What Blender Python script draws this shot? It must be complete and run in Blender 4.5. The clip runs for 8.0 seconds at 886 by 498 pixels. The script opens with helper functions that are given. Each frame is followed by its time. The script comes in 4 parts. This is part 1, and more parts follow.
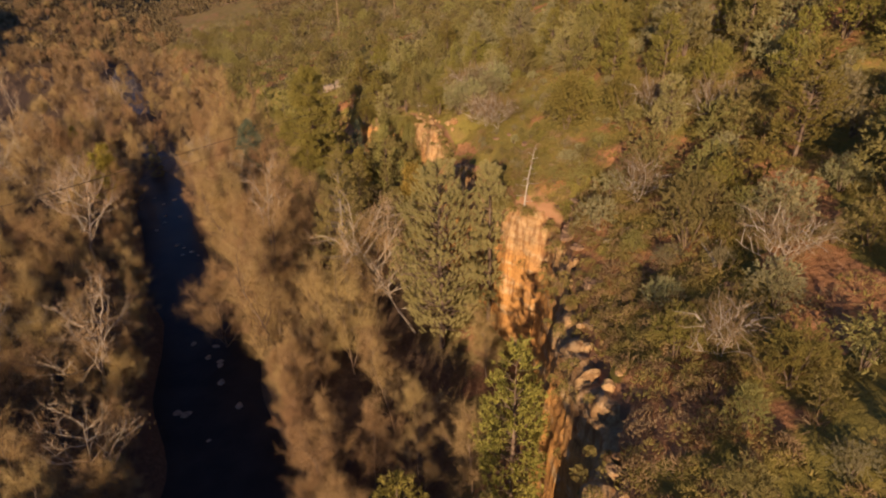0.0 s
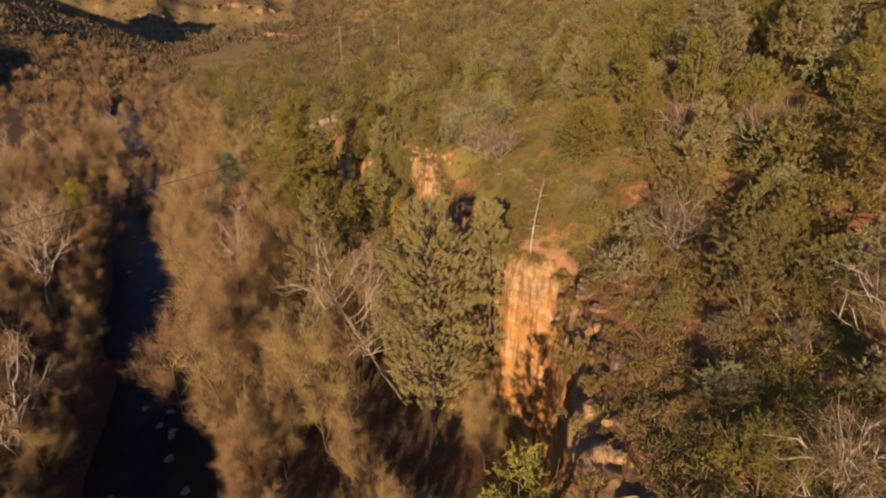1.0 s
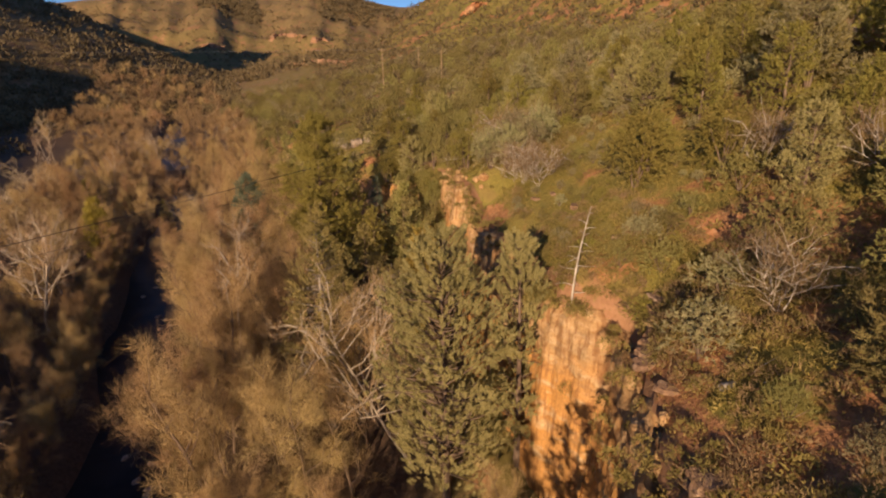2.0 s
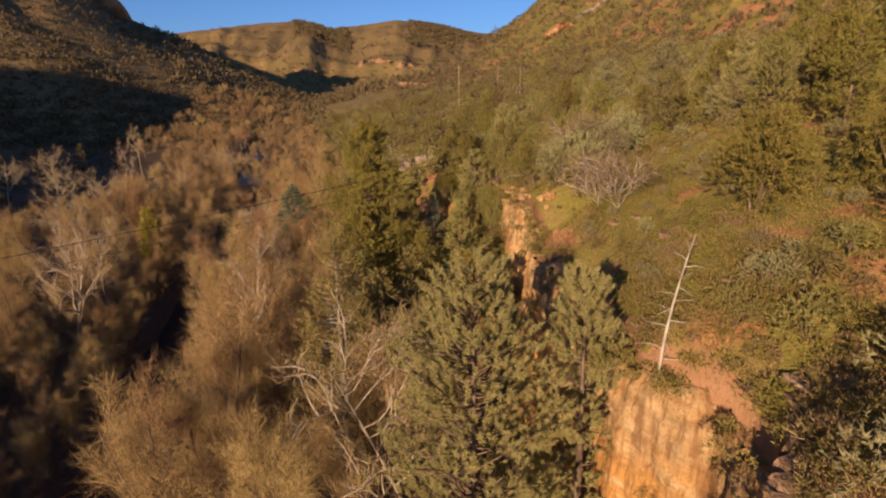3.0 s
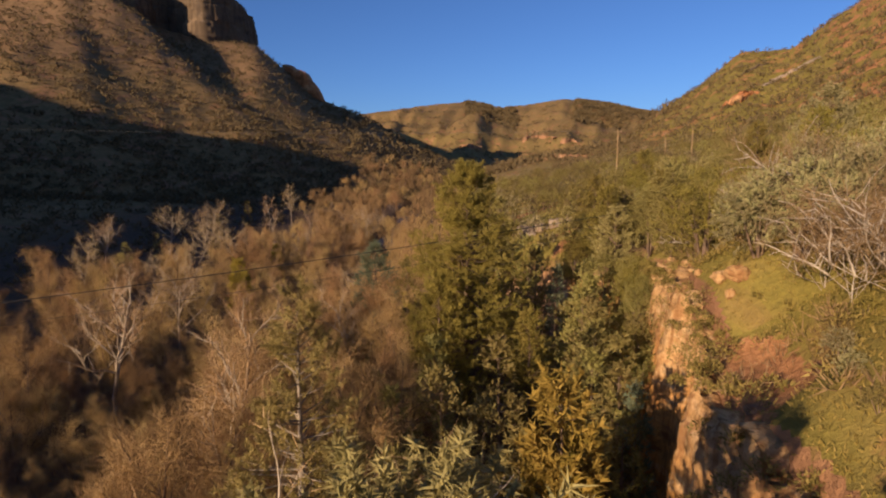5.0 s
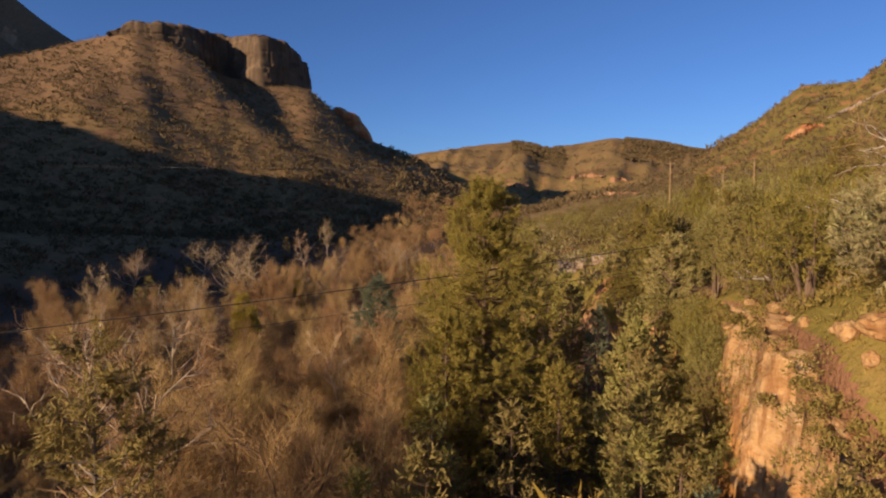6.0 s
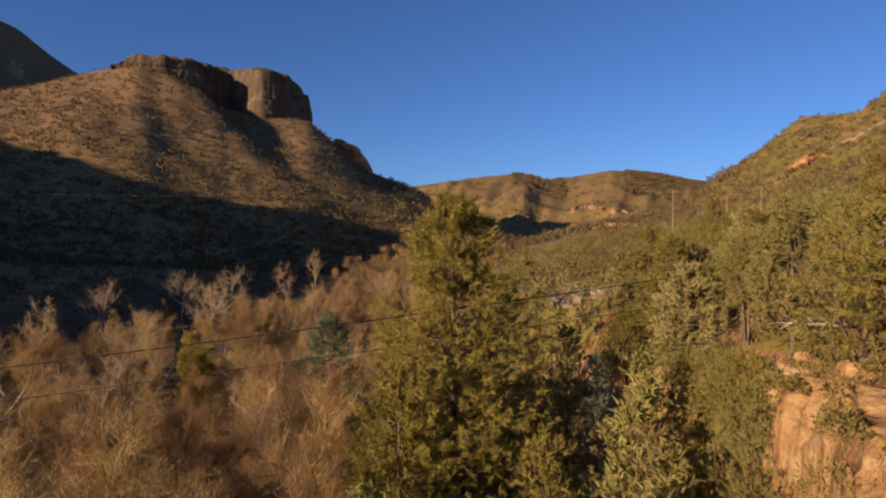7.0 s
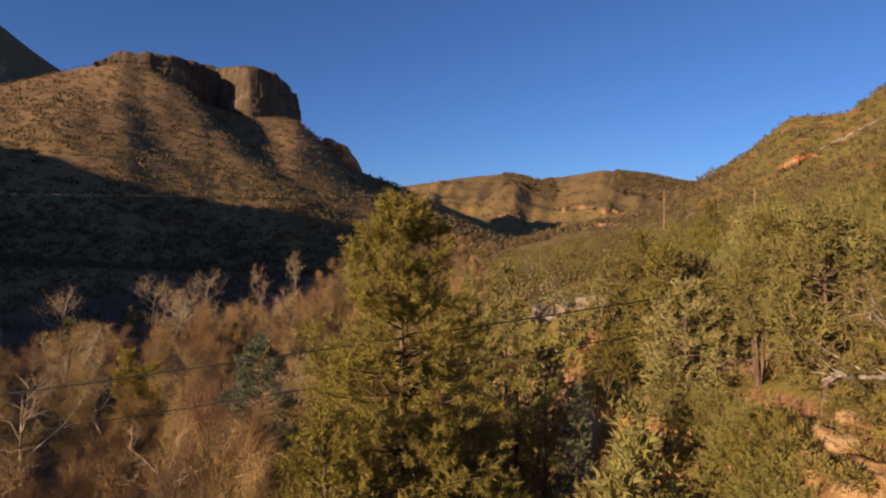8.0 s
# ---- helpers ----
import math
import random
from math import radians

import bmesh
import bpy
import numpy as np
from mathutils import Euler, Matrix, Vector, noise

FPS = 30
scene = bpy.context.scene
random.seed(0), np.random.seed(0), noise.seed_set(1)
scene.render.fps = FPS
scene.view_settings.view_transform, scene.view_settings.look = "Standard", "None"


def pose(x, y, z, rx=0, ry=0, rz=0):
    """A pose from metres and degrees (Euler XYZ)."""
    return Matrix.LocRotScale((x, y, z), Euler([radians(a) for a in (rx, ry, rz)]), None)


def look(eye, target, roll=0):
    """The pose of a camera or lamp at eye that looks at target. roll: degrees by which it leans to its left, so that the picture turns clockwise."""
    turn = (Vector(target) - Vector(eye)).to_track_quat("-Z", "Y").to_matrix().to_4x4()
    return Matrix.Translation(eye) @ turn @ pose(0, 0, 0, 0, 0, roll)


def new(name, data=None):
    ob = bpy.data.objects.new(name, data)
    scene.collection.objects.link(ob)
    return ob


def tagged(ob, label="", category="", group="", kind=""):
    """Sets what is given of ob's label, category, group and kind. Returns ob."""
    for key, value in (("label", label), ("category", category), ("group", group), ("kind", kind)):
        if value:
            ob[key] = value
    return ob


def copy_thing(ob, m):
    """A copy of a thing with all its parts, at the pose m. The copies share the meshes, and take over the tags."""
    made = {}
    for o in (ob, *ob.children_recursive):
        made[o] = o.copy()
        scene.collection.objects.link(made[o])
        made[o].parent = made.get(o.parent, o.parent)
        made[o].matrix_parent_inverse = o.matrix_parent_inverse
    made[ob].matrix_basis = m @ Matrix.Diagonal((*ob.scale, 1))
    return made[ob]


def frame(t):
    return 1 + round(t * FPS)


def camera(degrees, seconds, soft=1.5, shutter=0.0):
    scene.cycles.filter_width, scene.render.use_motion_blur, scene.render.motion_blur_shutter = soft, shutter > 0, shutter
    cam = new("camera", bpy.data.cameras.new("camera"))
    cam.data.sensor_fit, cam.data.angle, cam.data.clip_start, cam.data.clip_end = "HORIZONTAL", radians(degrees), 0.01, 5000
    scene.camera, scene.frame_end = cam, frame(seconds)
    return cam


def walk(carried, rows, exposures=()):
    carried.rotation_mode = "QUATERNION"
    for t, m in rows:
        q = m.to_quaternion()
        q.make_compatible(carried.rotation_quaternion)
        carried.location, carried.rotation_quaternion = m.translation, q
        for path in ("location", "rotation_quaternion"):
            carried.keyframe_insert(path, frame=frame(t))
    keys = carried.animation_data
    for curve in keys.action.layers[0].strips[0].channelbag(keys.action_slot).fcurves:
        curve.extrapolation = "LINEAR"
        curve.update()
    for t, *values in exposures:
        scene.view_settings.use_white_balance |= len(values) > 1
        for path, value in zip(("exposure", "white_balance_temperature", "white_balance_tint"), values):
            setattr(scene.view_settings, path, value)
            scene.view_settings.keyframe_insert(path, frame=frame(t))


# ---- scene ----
cam = camera(78.0, 8.0, soft=2.1)
PATH = [
    (0, (1.226, -1.481, 40.923), (1.19, 0.32, 40.053), -1.2),
    (0.5, (1.838, 2.75, 39.618), (1.8, 4.581, 38.815), -1.2),
    (1, (2.48, 7.026, 38.337), (2.419, 8.881, 37.592), -1.1),
    (1.2, (2.79, 8.804, 37.799), (2.701, 10.666, 37.074), -1.1),
    (2.5, (4.245, 19.501, 35.105), (3.909, 21.374, 34.49), -1.4),
    (3, (4.586, 24.286, 33.696), (4.092, 26.138, 33.126), -1.3),
    (3.5, (4.619, 29.043, 32.379), (3.956, 30.858, 31.865), -1.3),
    (4, (4.453, 33.896, 31.281), (3.625, 35.661, 30.838), -0.9),
    (5.5, (1.743, 47.185, 28.854), (0.641, 48.836, 28.612), -0.5),
    (6, (0.529, 51.759, 28.008), (-0.647, 53.369, 27.847), -0.5),
    (6.5, (-0.965, 56.115, 27.294), (-2.149, 57.726, 27.247), -0.4),
    (7, (-2.162, 59.907, 27.383), (-3.344, 61.519, 27.337), -0.4),
    (7.5, (-3.096, 63.127, 27.641), (-4.267, 64.747, 27.594), -0.4),
    (8, (-3.945, 66.187, 27.915), (-5.102, 67.818, 27.868), -0.4),
]
walk(cam, [(t, look(eye, target, roll)) for t, eye, target, roll in PATH], [(0.0, 0.55, 6050, 22), (8.0, 0.55, 6050, 22)])

# ---- light ----
SUN_AZ, SUN_EL = 169.0, 16.0          # azimuth counted from +y towards -x
az, el = radians(SUN_AZ), radians(SUN_EL)
TO_SUN = Vector((-math.sin(az) * math.cos(el), math.cos(az) * math.cos(el), math.sin(el)))
world = bpy.data.worlds.new("sky")
scene.world = world
world.use_nodes = True
wn = world.node_tree
sky = wn.nodes.new("ShaderNodeTexSky")
sky.sky_type = "NISHITA"
sky.sun_disc = False
sky.sun_elevation = radians(SUN_EL)
sky.sun_rotation = -radians(SUN_AZ)
sky.altitude = 1300
sky.dust_density = 1.7
sky.ozone_density = 6.4
wn.links.new(sky.outputs[0], wn.nodes["Background"].inputs[0])
wn.nodes["Background"].inputs[1].default_value = 0.0735
sun = new("sun", bpy.data.lights.new("sun", "SUN"))
sun.data.energy, sun.data.angle, sun.data.color = 5.0, radians(0.6), (1.0, 0.76, 0.46)
sun.matrix_world = look(TO_SUN * 800, (0, 0, 0))


# ---- materials ----
def material(name, rough=0.85, spec=0.2):
    m = bpy.data.materials.new(name)
    m.use_nodes = True
    b = m.node_tree.nodes["Principled BSDF"]
    b.inputs["Roughness"].default_value = rough
    b.inputs["Specular IOR Level"].default_value = spec
    return m, m.node_tree, b


def node(nt, kind, **values):
    n = nt.nodes.new(kind)
    for key, v in values.items():
        n.inputs[key].default_value = v
    return n


def noise_of(nt, scale, detail=4.0, rough=0.6, squash=None):
    geo = nt.nodes.new("ShaderNodeNewGeometry")
    n = node(nt, "ShaderNodeTexNoise", Scale=scale, Detail=detail, Roughness=rough)
    if squash:
        mp = nt.nodes.new("ShaderNodeMapping")
        mp.inputs["Scale"].default_value = squash
        nt.links.new(geo.outputs["Position"], mp.inputs["Vector"])
        nt.links.new(mp.outputs[0], n.inputs["Vector"])
    else:
        nt.links.new(geo.outputs["Position"], n.inputs["Vector"])
    return n.outputs["Fac"]


def ramp(nt, fac, stops):
    r = nt.nodes.new("ShaderNodeValToRGB")
    e = r.color_ramp.elements
    while len(e) < len(stops):
        e.new(0.5)
    for k, (p, c) in zip(e, stops):
        k.position = p
        k.color = (*c, 1) if len(c) == 3 else c
    nt.links.new(fac, r.inputs[0])
    return r.outputs[0]


def mix(nt, fac, a, b, mode="MIX"):
    m = nt.nodes.new("ShaderNodeMix")
    m.data_type, m.blend_type = "RGBA", mode
    for sock, v in ((m.inputs[0], fac), (m.inputs[6], a), (m.inputs[7], b)):
        if isinstance(v, (int, float)):
            sock.default_value = v
        elif isinstance(v, tuple):
            sock.default_value = (*v, 1)
        else:
            nt.links.new(v, sock)
    return m.outputs[2]


def math_node(nt, op, a, b, clamp=False):
    m = nt.nodes.new("ShaderNodeMath")
    m.operation, m.use_clamp = op, clamp
    for sock, v in zip(m.inputs, (a, b)):
        if isinstance(v, (int, float)):
            sock.default_value = v
        else:
            nt.links.new(v, sock)
    return m.outputs[0]


def bump(nt, b, fac, strength, distance):
    n = node(nt, "ShaderNodeBump", Strength=strength, Distance=distance)
    nt.links.new(fac, n.inputs["Height"])
    nt.links.new(n.outputs[0], b.inputs["Normal"])


RED_EARTH, RED_DARK = (0.44, 0.20, 0.08), (0.30, 0.13, 0.06)
DRY_GRASS, OLIVE, LITTER = (0.31, 0.225, 0.06), (0.19, 0.155, 0.03), (0.12, 0.075, 0.045)


def ground_material():
    m, nt, b = material("earth and dry grass", 0.95, 0.1)
    geo = nt.nodes.new("ShaderNodeNewGeometry")
    sep = nt.nodes.new("ShaderNodeSeparateXYZ")
    nt.links.new(geo.outputs["Position"], sep.inputs[0])
    nrm = nt.nodes.new("ShaderNodeSeparateXYZ")
    nt.links.new(geo.outputs["True Normal"], nrm.inputs[0])
    big, mid, fine = noise_of(nt, 0.035, 3), noise_of(nt, 0.22, 5, 0.65), noise_of(nt, 2.5, 5, 0.7)
    grass = ramp(nt, mid, [(0.32, OLIVE), (0.5, (0.25, 0.195, 0.042)), (0.66, DRY_GRASS)])
    earth = ramp(nt, fine, [(0.3, RED_DARK), (0.55, RED_EARTH), (0.75, (0.50, 0.27, 0.13))])
    patch = math_node(nt, "ADD", math_node(nt, "MULTIPLY", big, 0.7), math_node(nt, "MULTIPLY", mid, 0.6))
    bare = ramp(nt, patch, [(0.70, (0, 0, 0)), (0.75, (1, 1, 1))])
    slope = mix(nt, bare, grass, earth)
    # more bare red earth higher up the near slope
    east = node(nt, "ShaderNodeMapRange")
    east.inputs["From Min"].default_value, east.inputs["From Max"].default_value = 24.0, 32.0
    nt.links.new(sep.outputs[0], east.inputs["Value"])
    spots = ramp(nt, math_node(nt, "ADD", math_node(nt, "MULTIPLY", noise_of(nt, 0.09, 3), 0.8), math_node(nt, "MULTIPLY", mid, 0.4)), [(0.62, (0, 0, 0)), (0.67, (1, 1, 1))])
    slope = mix(nt, math_node(nt, "MULTIPLY", spots, east.outputs[0]), slope, earth)
    bared = nt.nodes.new("ShaderNodeAttribute")
    bared.attribute_name = "bare"
    scar = math_node(nt, "ADD", bared.outputs["Fac"], math_node(nt, "MULTIPLY", math_node(nt, "ADD", noise_of(nt, 0.6, 5, 0.7), -0.5), 1.5))
    slope = mix(nt, ramp(nt, scar, [(0.48, (0, 0, 0)), (0.58, (1, 1, 1))]), slope, ramp(nt, fine, [(0.3, (0.30, 0.135, 0.055)), (0.55, (0.47, 0.22, 0.09)), (0.75, (0.52, 0.30, 0.145))]))
    slope = mix(nt, ramp(nt, fine, [(0.35, (0.3, 0.3, 0.3)), (0.65, (0, 0, 0))]), slope, (0.07, 0.06, 0.025))
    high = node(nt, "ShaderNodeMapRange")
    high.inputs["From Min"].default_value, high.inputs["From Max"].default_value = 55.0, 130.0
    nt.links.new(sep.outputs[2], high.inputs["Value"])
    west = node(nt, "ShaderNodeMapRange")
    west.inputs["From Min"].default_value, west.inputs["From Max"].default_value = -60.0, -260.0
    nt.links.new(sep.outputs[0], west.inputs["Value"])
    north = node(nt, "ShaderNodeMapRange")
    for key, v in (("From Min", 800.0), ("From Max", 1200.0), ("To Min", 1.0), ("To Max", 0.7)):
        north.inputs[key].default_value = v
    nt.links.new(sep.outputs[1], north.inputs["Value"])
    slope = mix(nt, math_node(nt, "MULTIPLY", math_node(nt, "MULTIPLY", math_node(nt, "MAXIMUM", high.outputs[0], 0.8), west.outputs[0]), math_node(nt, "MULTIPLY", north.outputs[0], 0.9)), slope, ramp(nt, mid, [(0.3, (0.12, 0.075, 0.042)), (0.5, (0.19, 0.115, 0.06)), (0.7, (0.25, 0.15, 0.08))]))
    litter = ramp(nt, fine, [(0.3, (0.075, 0.05, 0.03)), (0.55, LITTER), (0.8, (0.18, 0.12, 0.07))])
    low = node(nt, "ShaderNodeMapRange")
    low.inputs["From Min"].default_value, low.inputs["From Max"].default_value = 5.0, 9.0
    nt.links.new(sep.outputs[2], low.inputs["Value"])
    base = mix(nt, low.outputs[0], litter, slope)
    steep = ramp(nt, nrm.outputs[2], [(0.45, (1, 1, 1)), (0.62, (0, 0, 0))])
    strata = noise_of(nt, 0.05, 5, 0.65, (0.3, 0.3, 2.2))
    rock = ramp(nt, strata, [(0.35, (0.20, 0.10, 0.055)), (0.5, (0.36, 0.19, 0.09)), (0.62, (0.42, 0.26, 0.14)), (0.72, (0.25, 0.15, 0.09))])
    nt.links.new(mix(nt, steep, base, rock), b.inputs["Base Color"])
    bump(nt, b, fine, 0.6, 0.3)
    return m


def rock_material(name, dark, main, pale, scale=0.35, cap=None):
    m, nt, b = material(name, 0.92, 0.15)
    strata = noise_of(nt, scale, 6, 0.62, (0.6, 0.6, 1.6))
    stain = noise_of(nt, scale * 0.8, 4, 0.6, (1.6, 1.6, 0.25))
    grain = noise_of(nt, 6, 5, 0.7)
    c = ramp(nt, strata, [(0.34, dark), (0.44, main), (0.53, main), (0.63, pale)])
    if cap:
        # paler beds towards the rim
        geo = nt.nodes.new("ShaderNodeNewGeometry")
        sep = nt.nodes.new("ShaderNodeSeparateXYZ")
        nt.links.new(geo.outputs["Position"], sep.inputs[0])
        height = math_node(nt, "ADD", sep.outputs[2], math_node(nt, "MULTIPLY", noise_of(nt, 0.45, 4), 5.0))
        bed = node(nt, "ShaderNodeMapRange")
        bed.inputs["From Min"].default_value, bed.inputs["From Max"].default_value = cap - 1.0, cap + 1.2
        nt.links.new(height, bed.inputs["Value"])
        c = mix(nt, math_node(nt, "MULTIPLY", bed.outputs[0], 0.65), c, ramp(nt, noise_of(nt, 1.1, 5, 0.65, (0.5, 0.5, 2.0)), [(0.3, (0.22, 0.14, 0.07)), (0.5, (0.48, 0.33, 0.16)), (0.68, (0.60, 0.45, 0.26))]))
    c = mix(nt, ramp(nt, stain, [(0.56, (0, 0, 0)), (0.7, (0.75, 0.75, 0.75))]), c, dark)
    streak = noise_of(nt, scale * 3, 5, 0.65, (1.7, 1.7, 0.22))
    c = mix(nt, ramp(nt, streak, [(0.48, (0, 0, 0)), (0.62, (0.75, 0.75, 0.75))]), c, dark)
    c = mix(nt, ramp(nt, grain, [(0.3, (0.45, 0.45, 0.45)), (0.6, (0, 0, 0))]), c, dark)
    nt.links.new(c, b.inputs["Base Color"])
    bump(nt, b, math_node(nt, "ADD", strata, math_node(nt, "MULTIPLY", grain, 0.25)), 0.8, 0.5)
    return m


def leaf_material(name, dark, main, pale, island=False):
    dark, main, pale = [(c[0] * 1.08, c[1] * 0.995, c[2] * 0.9) for c in (dark, main, pale)]
    m, nt, b = material(name, 0.75, 0.15)
    info = nt.nodes.new("ShaderNodeObjectInfo")
    geo = nt.nodes.new("ShaderNodeNewGeometry")
    r = geo.outputs["Random Per Island"]
    c = ramp(nt, r, [(0.0, dark), (0.5, main), (1.0, pale)])
    hue = noise_of(nt, 0.25 if island else 0.9, 2)
    c = mix(nt, ramp(nt, hue, [(0.35, (0, 0, 0)), (0.7, (0.55, 0.55, 0.55))]), c, pale)
    if not island:
        v = math_node(nt, "ADD", math_node(nt, "MULTIPLY", info.outputs["Random"], 0.34), 0.83)
        hsv = nt.nodes.new("ShaderNodeHueSaturation")
        nt.links.new(v, hsv.inputs["Value"])
        nt.links.new(math_node(nt, "ADD", math_node(nt, "MULTIPLY", info.outputs["Random"], 0.03), 0.485), hsv.inputs["Hue"])
        nt.links.new(c, hsv.inputs["Color"])
        c = hsv.outputs[0]
    nt.links.new(c, b.inputs["Base Color"])
    tr = nt.nodes.new("ShaderNodeBsdfTranslucent")
    nt.links.new(c, tr.inputs["Color"])
    add = nt.nodes.new("ShaderNodeMixShader")
    add.inputs[0].default_value = 0.22
    nt.links.new(b.outputs[0], add.inputs[1])
    nt.links.new(tr.outputs[0], add.inputs[2])
    nt.links.new(add.outputs[0], nt.nodes["Material Output"].inputs["Surface"])
    return m


def bark_material(name, dark, main, pale, scale=3.0):
    m, nt, b = material(name, 0.9, 0.15)
    n = noise_of(nt, scale, 5, 0.65, (1, 1, 0.35))
    nt.links.new(ramp(nt, n, [(0.32, dark), (0.5, main), (0.68, pale)]), b.inputs["Base Color"])
    bump(nt, b, n, 0.5, 0.05)
    return m


def water_material():
    m, nt, b = material("creek water", 0.3, 0.03)
    n = noise_of(nt, 1.6, 4, 0.6)
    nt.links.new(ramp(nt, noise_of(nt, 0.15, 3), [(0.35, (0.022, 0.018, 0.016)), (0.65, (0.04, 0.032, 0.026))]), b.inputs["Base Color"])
    bump(nt, b, n, 0.35, 0.06)
    return m


M_GROUND = ground_material()
M_CLIFF = rock_material("orange sandstone", (0.24, 0.11, 0.04), (0.57, 0.285, 0.075), (0.62, 0.42, 0.20), 0.6, 20.3)
M_BROWNROCK = rock_material("brown ledge sandstone", (0.15, 0.085, 0.05), (0.31, 0.185, 0.10), (0.44, 0.30, 0.18), 0.8)
M_PALEROCK = rock_material("pale weathered sandstone", (0.19, 0.14, 0.10), (0.35, 0.27, 0.19), (0.50, 0.42, 0.31), 0.8)
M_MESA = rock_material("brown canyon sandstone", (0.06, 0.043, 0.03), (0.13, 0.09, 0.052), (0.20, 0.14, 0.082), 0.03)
M_REDMESA = rock_material("red canyon sandstone", (0.25, 0.10, 0.04), (0.50, 0.20, 0.07), (0.60, 0.34, 0.15), 0.05)
M_FARROCK = rock_material("tawny far sandstone", (0.20, 0.11, 0.06), (0.34, 0.18, 0.09), (0.42, 0.27, 0.15), 0.1)
M_WATER = water_material()
M_PINE = leaf_material("pine needles", (0.17, 0.158, 0.056), (0.285, 0.262, 0.1), (0.395, 0.355, 0.15), True)
M_PONDEROSA = leaf_material("ponderosa needles", (0.111, 0.111, 0.023), (0.195, 0.176, 0.039), (0.265, 0.222, 0.055))
M_YELLOWPINE = leaf_material("yellow-green pine needles", (0.135, 0.13, 0.028), (0.235, 0.21, 0.046), (0.32, 0.27, 0.065), True)
M_OLIVELEAF = leaf_material("warm olive juniper leaves", (0.15, 0.13, 0.042), (0.255, 0.215, 0.072), (0.36, 0.295, 0.11), True)
M_MIDTREE = leaf_material("dark olive tree foliage", (0.085, 0.08, 0.026), (0.155, 0.14, 0.042), (0.24, 0.20, 0.065), True)
M_SPRUCE = leaf_material("blue spruce needles", (0.072, 0.098, 0.065), (0.117, 0.15, 0.098), (0.182, 0.208, 0.13))
M_JUNIPER = leaf_material("juniper foliage", (0.124, 0.117, 0.036), (0.202, 0.189, 0.058), (0.293, 0.254, 0.091))
M_OAK = leaf_material("yellow-green leaves", (0.169, 0.15, 0.023), (0.286, 0.234, 0.039), (0.39, 0.312, 0.065))
M_SAGE = leaf_material("grey-green foliage", (0.156, 0.156, 0.065), (0.247, 0.234, 0.111), (0.351, 0.319, 0.169))
M_SCRUB = leaf_material("olive scrub", (0.111, 0.098, 0.029), (0.195, 0.169, 0.047), (0.312, 0.247, 0.078), True)
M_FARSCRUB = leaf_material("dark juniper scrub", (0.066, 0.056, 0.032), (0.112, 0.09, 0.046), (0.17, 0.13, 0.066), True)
M_GRASS = leaf_material("dry olive grass", (0.17, 0.135, 0.028), (0.25, 0.195, 0.042), (0.34, 0.26, 0.08), True)
M_BRUSH = leaf_material("grey-brown brush", (0.135, 0.09, 0.045), (0.23, 0.154, 0.077), (0.335, 0.243, 0.125), True)
M_TWIG = leaf_material("brown twigs", (0.20, 0.135, 0.06), (0.33, 0.225, 0.10), (0.46, 0.33, 0.155))
M_TWIGPALE = leaf_material("pale tan twigs", (0.28, 0.20, 0.10), (0.415, 0.297, 0.15), (0.56, 0.42, 0.23))
M_BARK = bark_material("brown bark", (0.07, 0.045, 0.03), (0.15, 0.10, 0.065), (0.24, 0.17, 0.11))
M_WHITEBARK = bark_material("white sycamore bark", (0.20, 0.145, 0.09), (0.38, 0.30, 0.205), (0.54, 0.45, 0.33), 1.5)
M_GREYWOOD = bark_material("weathered grey wood", (0.22, 0.17, 0.12), (0.42, 0.35, 0.26), (0.58, 0.50, 0.39))
M_GREYBARK = bark_material("grey juniper bark", (0.12, 0.095, 0.07), (0.23, 0.185, 0.135), (0.38, 0.31, 0.23))
M_POLE = bark_material("treated pole timber", (0.22, 0.14, 0.07), (0.36, 0.24, 0.12), (0.45, 0.32, 0.18), 1.0)


# ---- mesh helpers ----
def np_mesh(name, v, f, smooth=False):
    v, f = np.asarray(v, np.float32).reshape(-1, 3), np.asarray(f, np.int32)
    me = bpy.data.meshes.new(name)
    me.vertices.add(len(v))
    me.vertices.foreach_set("co", v.ravel())
    k = f.shape[1]
    me.loops.add(f.size)
    me.loops.foreach_set("vertex_index", f.ravel())
    me.polygons.add(len(f))
    me.polygons.foreach_set("loop_start", np.arange(0, f.size, k, dtype=np.int32))
    me.polygons.foreach_set("loop_total", np.full(len(f), k, np.int32))
    if smooth:
        me.polygons.foreach_set("use_smooth", np.ones(len(f), bool))
    me.update(calc_edges=True)
    return me


def part(name, v, f, mat, parent=None, label="", smooth=False):
    ob = new(name, np_mesh(name, v, f, smooth))
    ob.data.materials.append(mat)
    ob.parent = parent
    return tagged(ob, label)


def grid_faces(rows, cols):
    i = np.arange(rows * cols).reshape(rows, cols)
    return np.stack([i[:-1, :-1], i[:-1, 1:], i[1:, 1:], i[1:, :-1]], -1).reshape(-1, 4)


def joined(pieces):
    vs, fs, n = [], [], 0
    for v, f in pieces:
        if len(v) == 0:
            continue
        vs.append(v)
        fs.append(f + n)
        n += len(v)
    return np.concatenate(vs), np.concatenate(fs)


def hashed(ix, iy, seed):
    h = np.sin(ix * 127.1 + iy * 311.7 + seed * 74.7) * 43758.5453
    return h - np.floor(h)


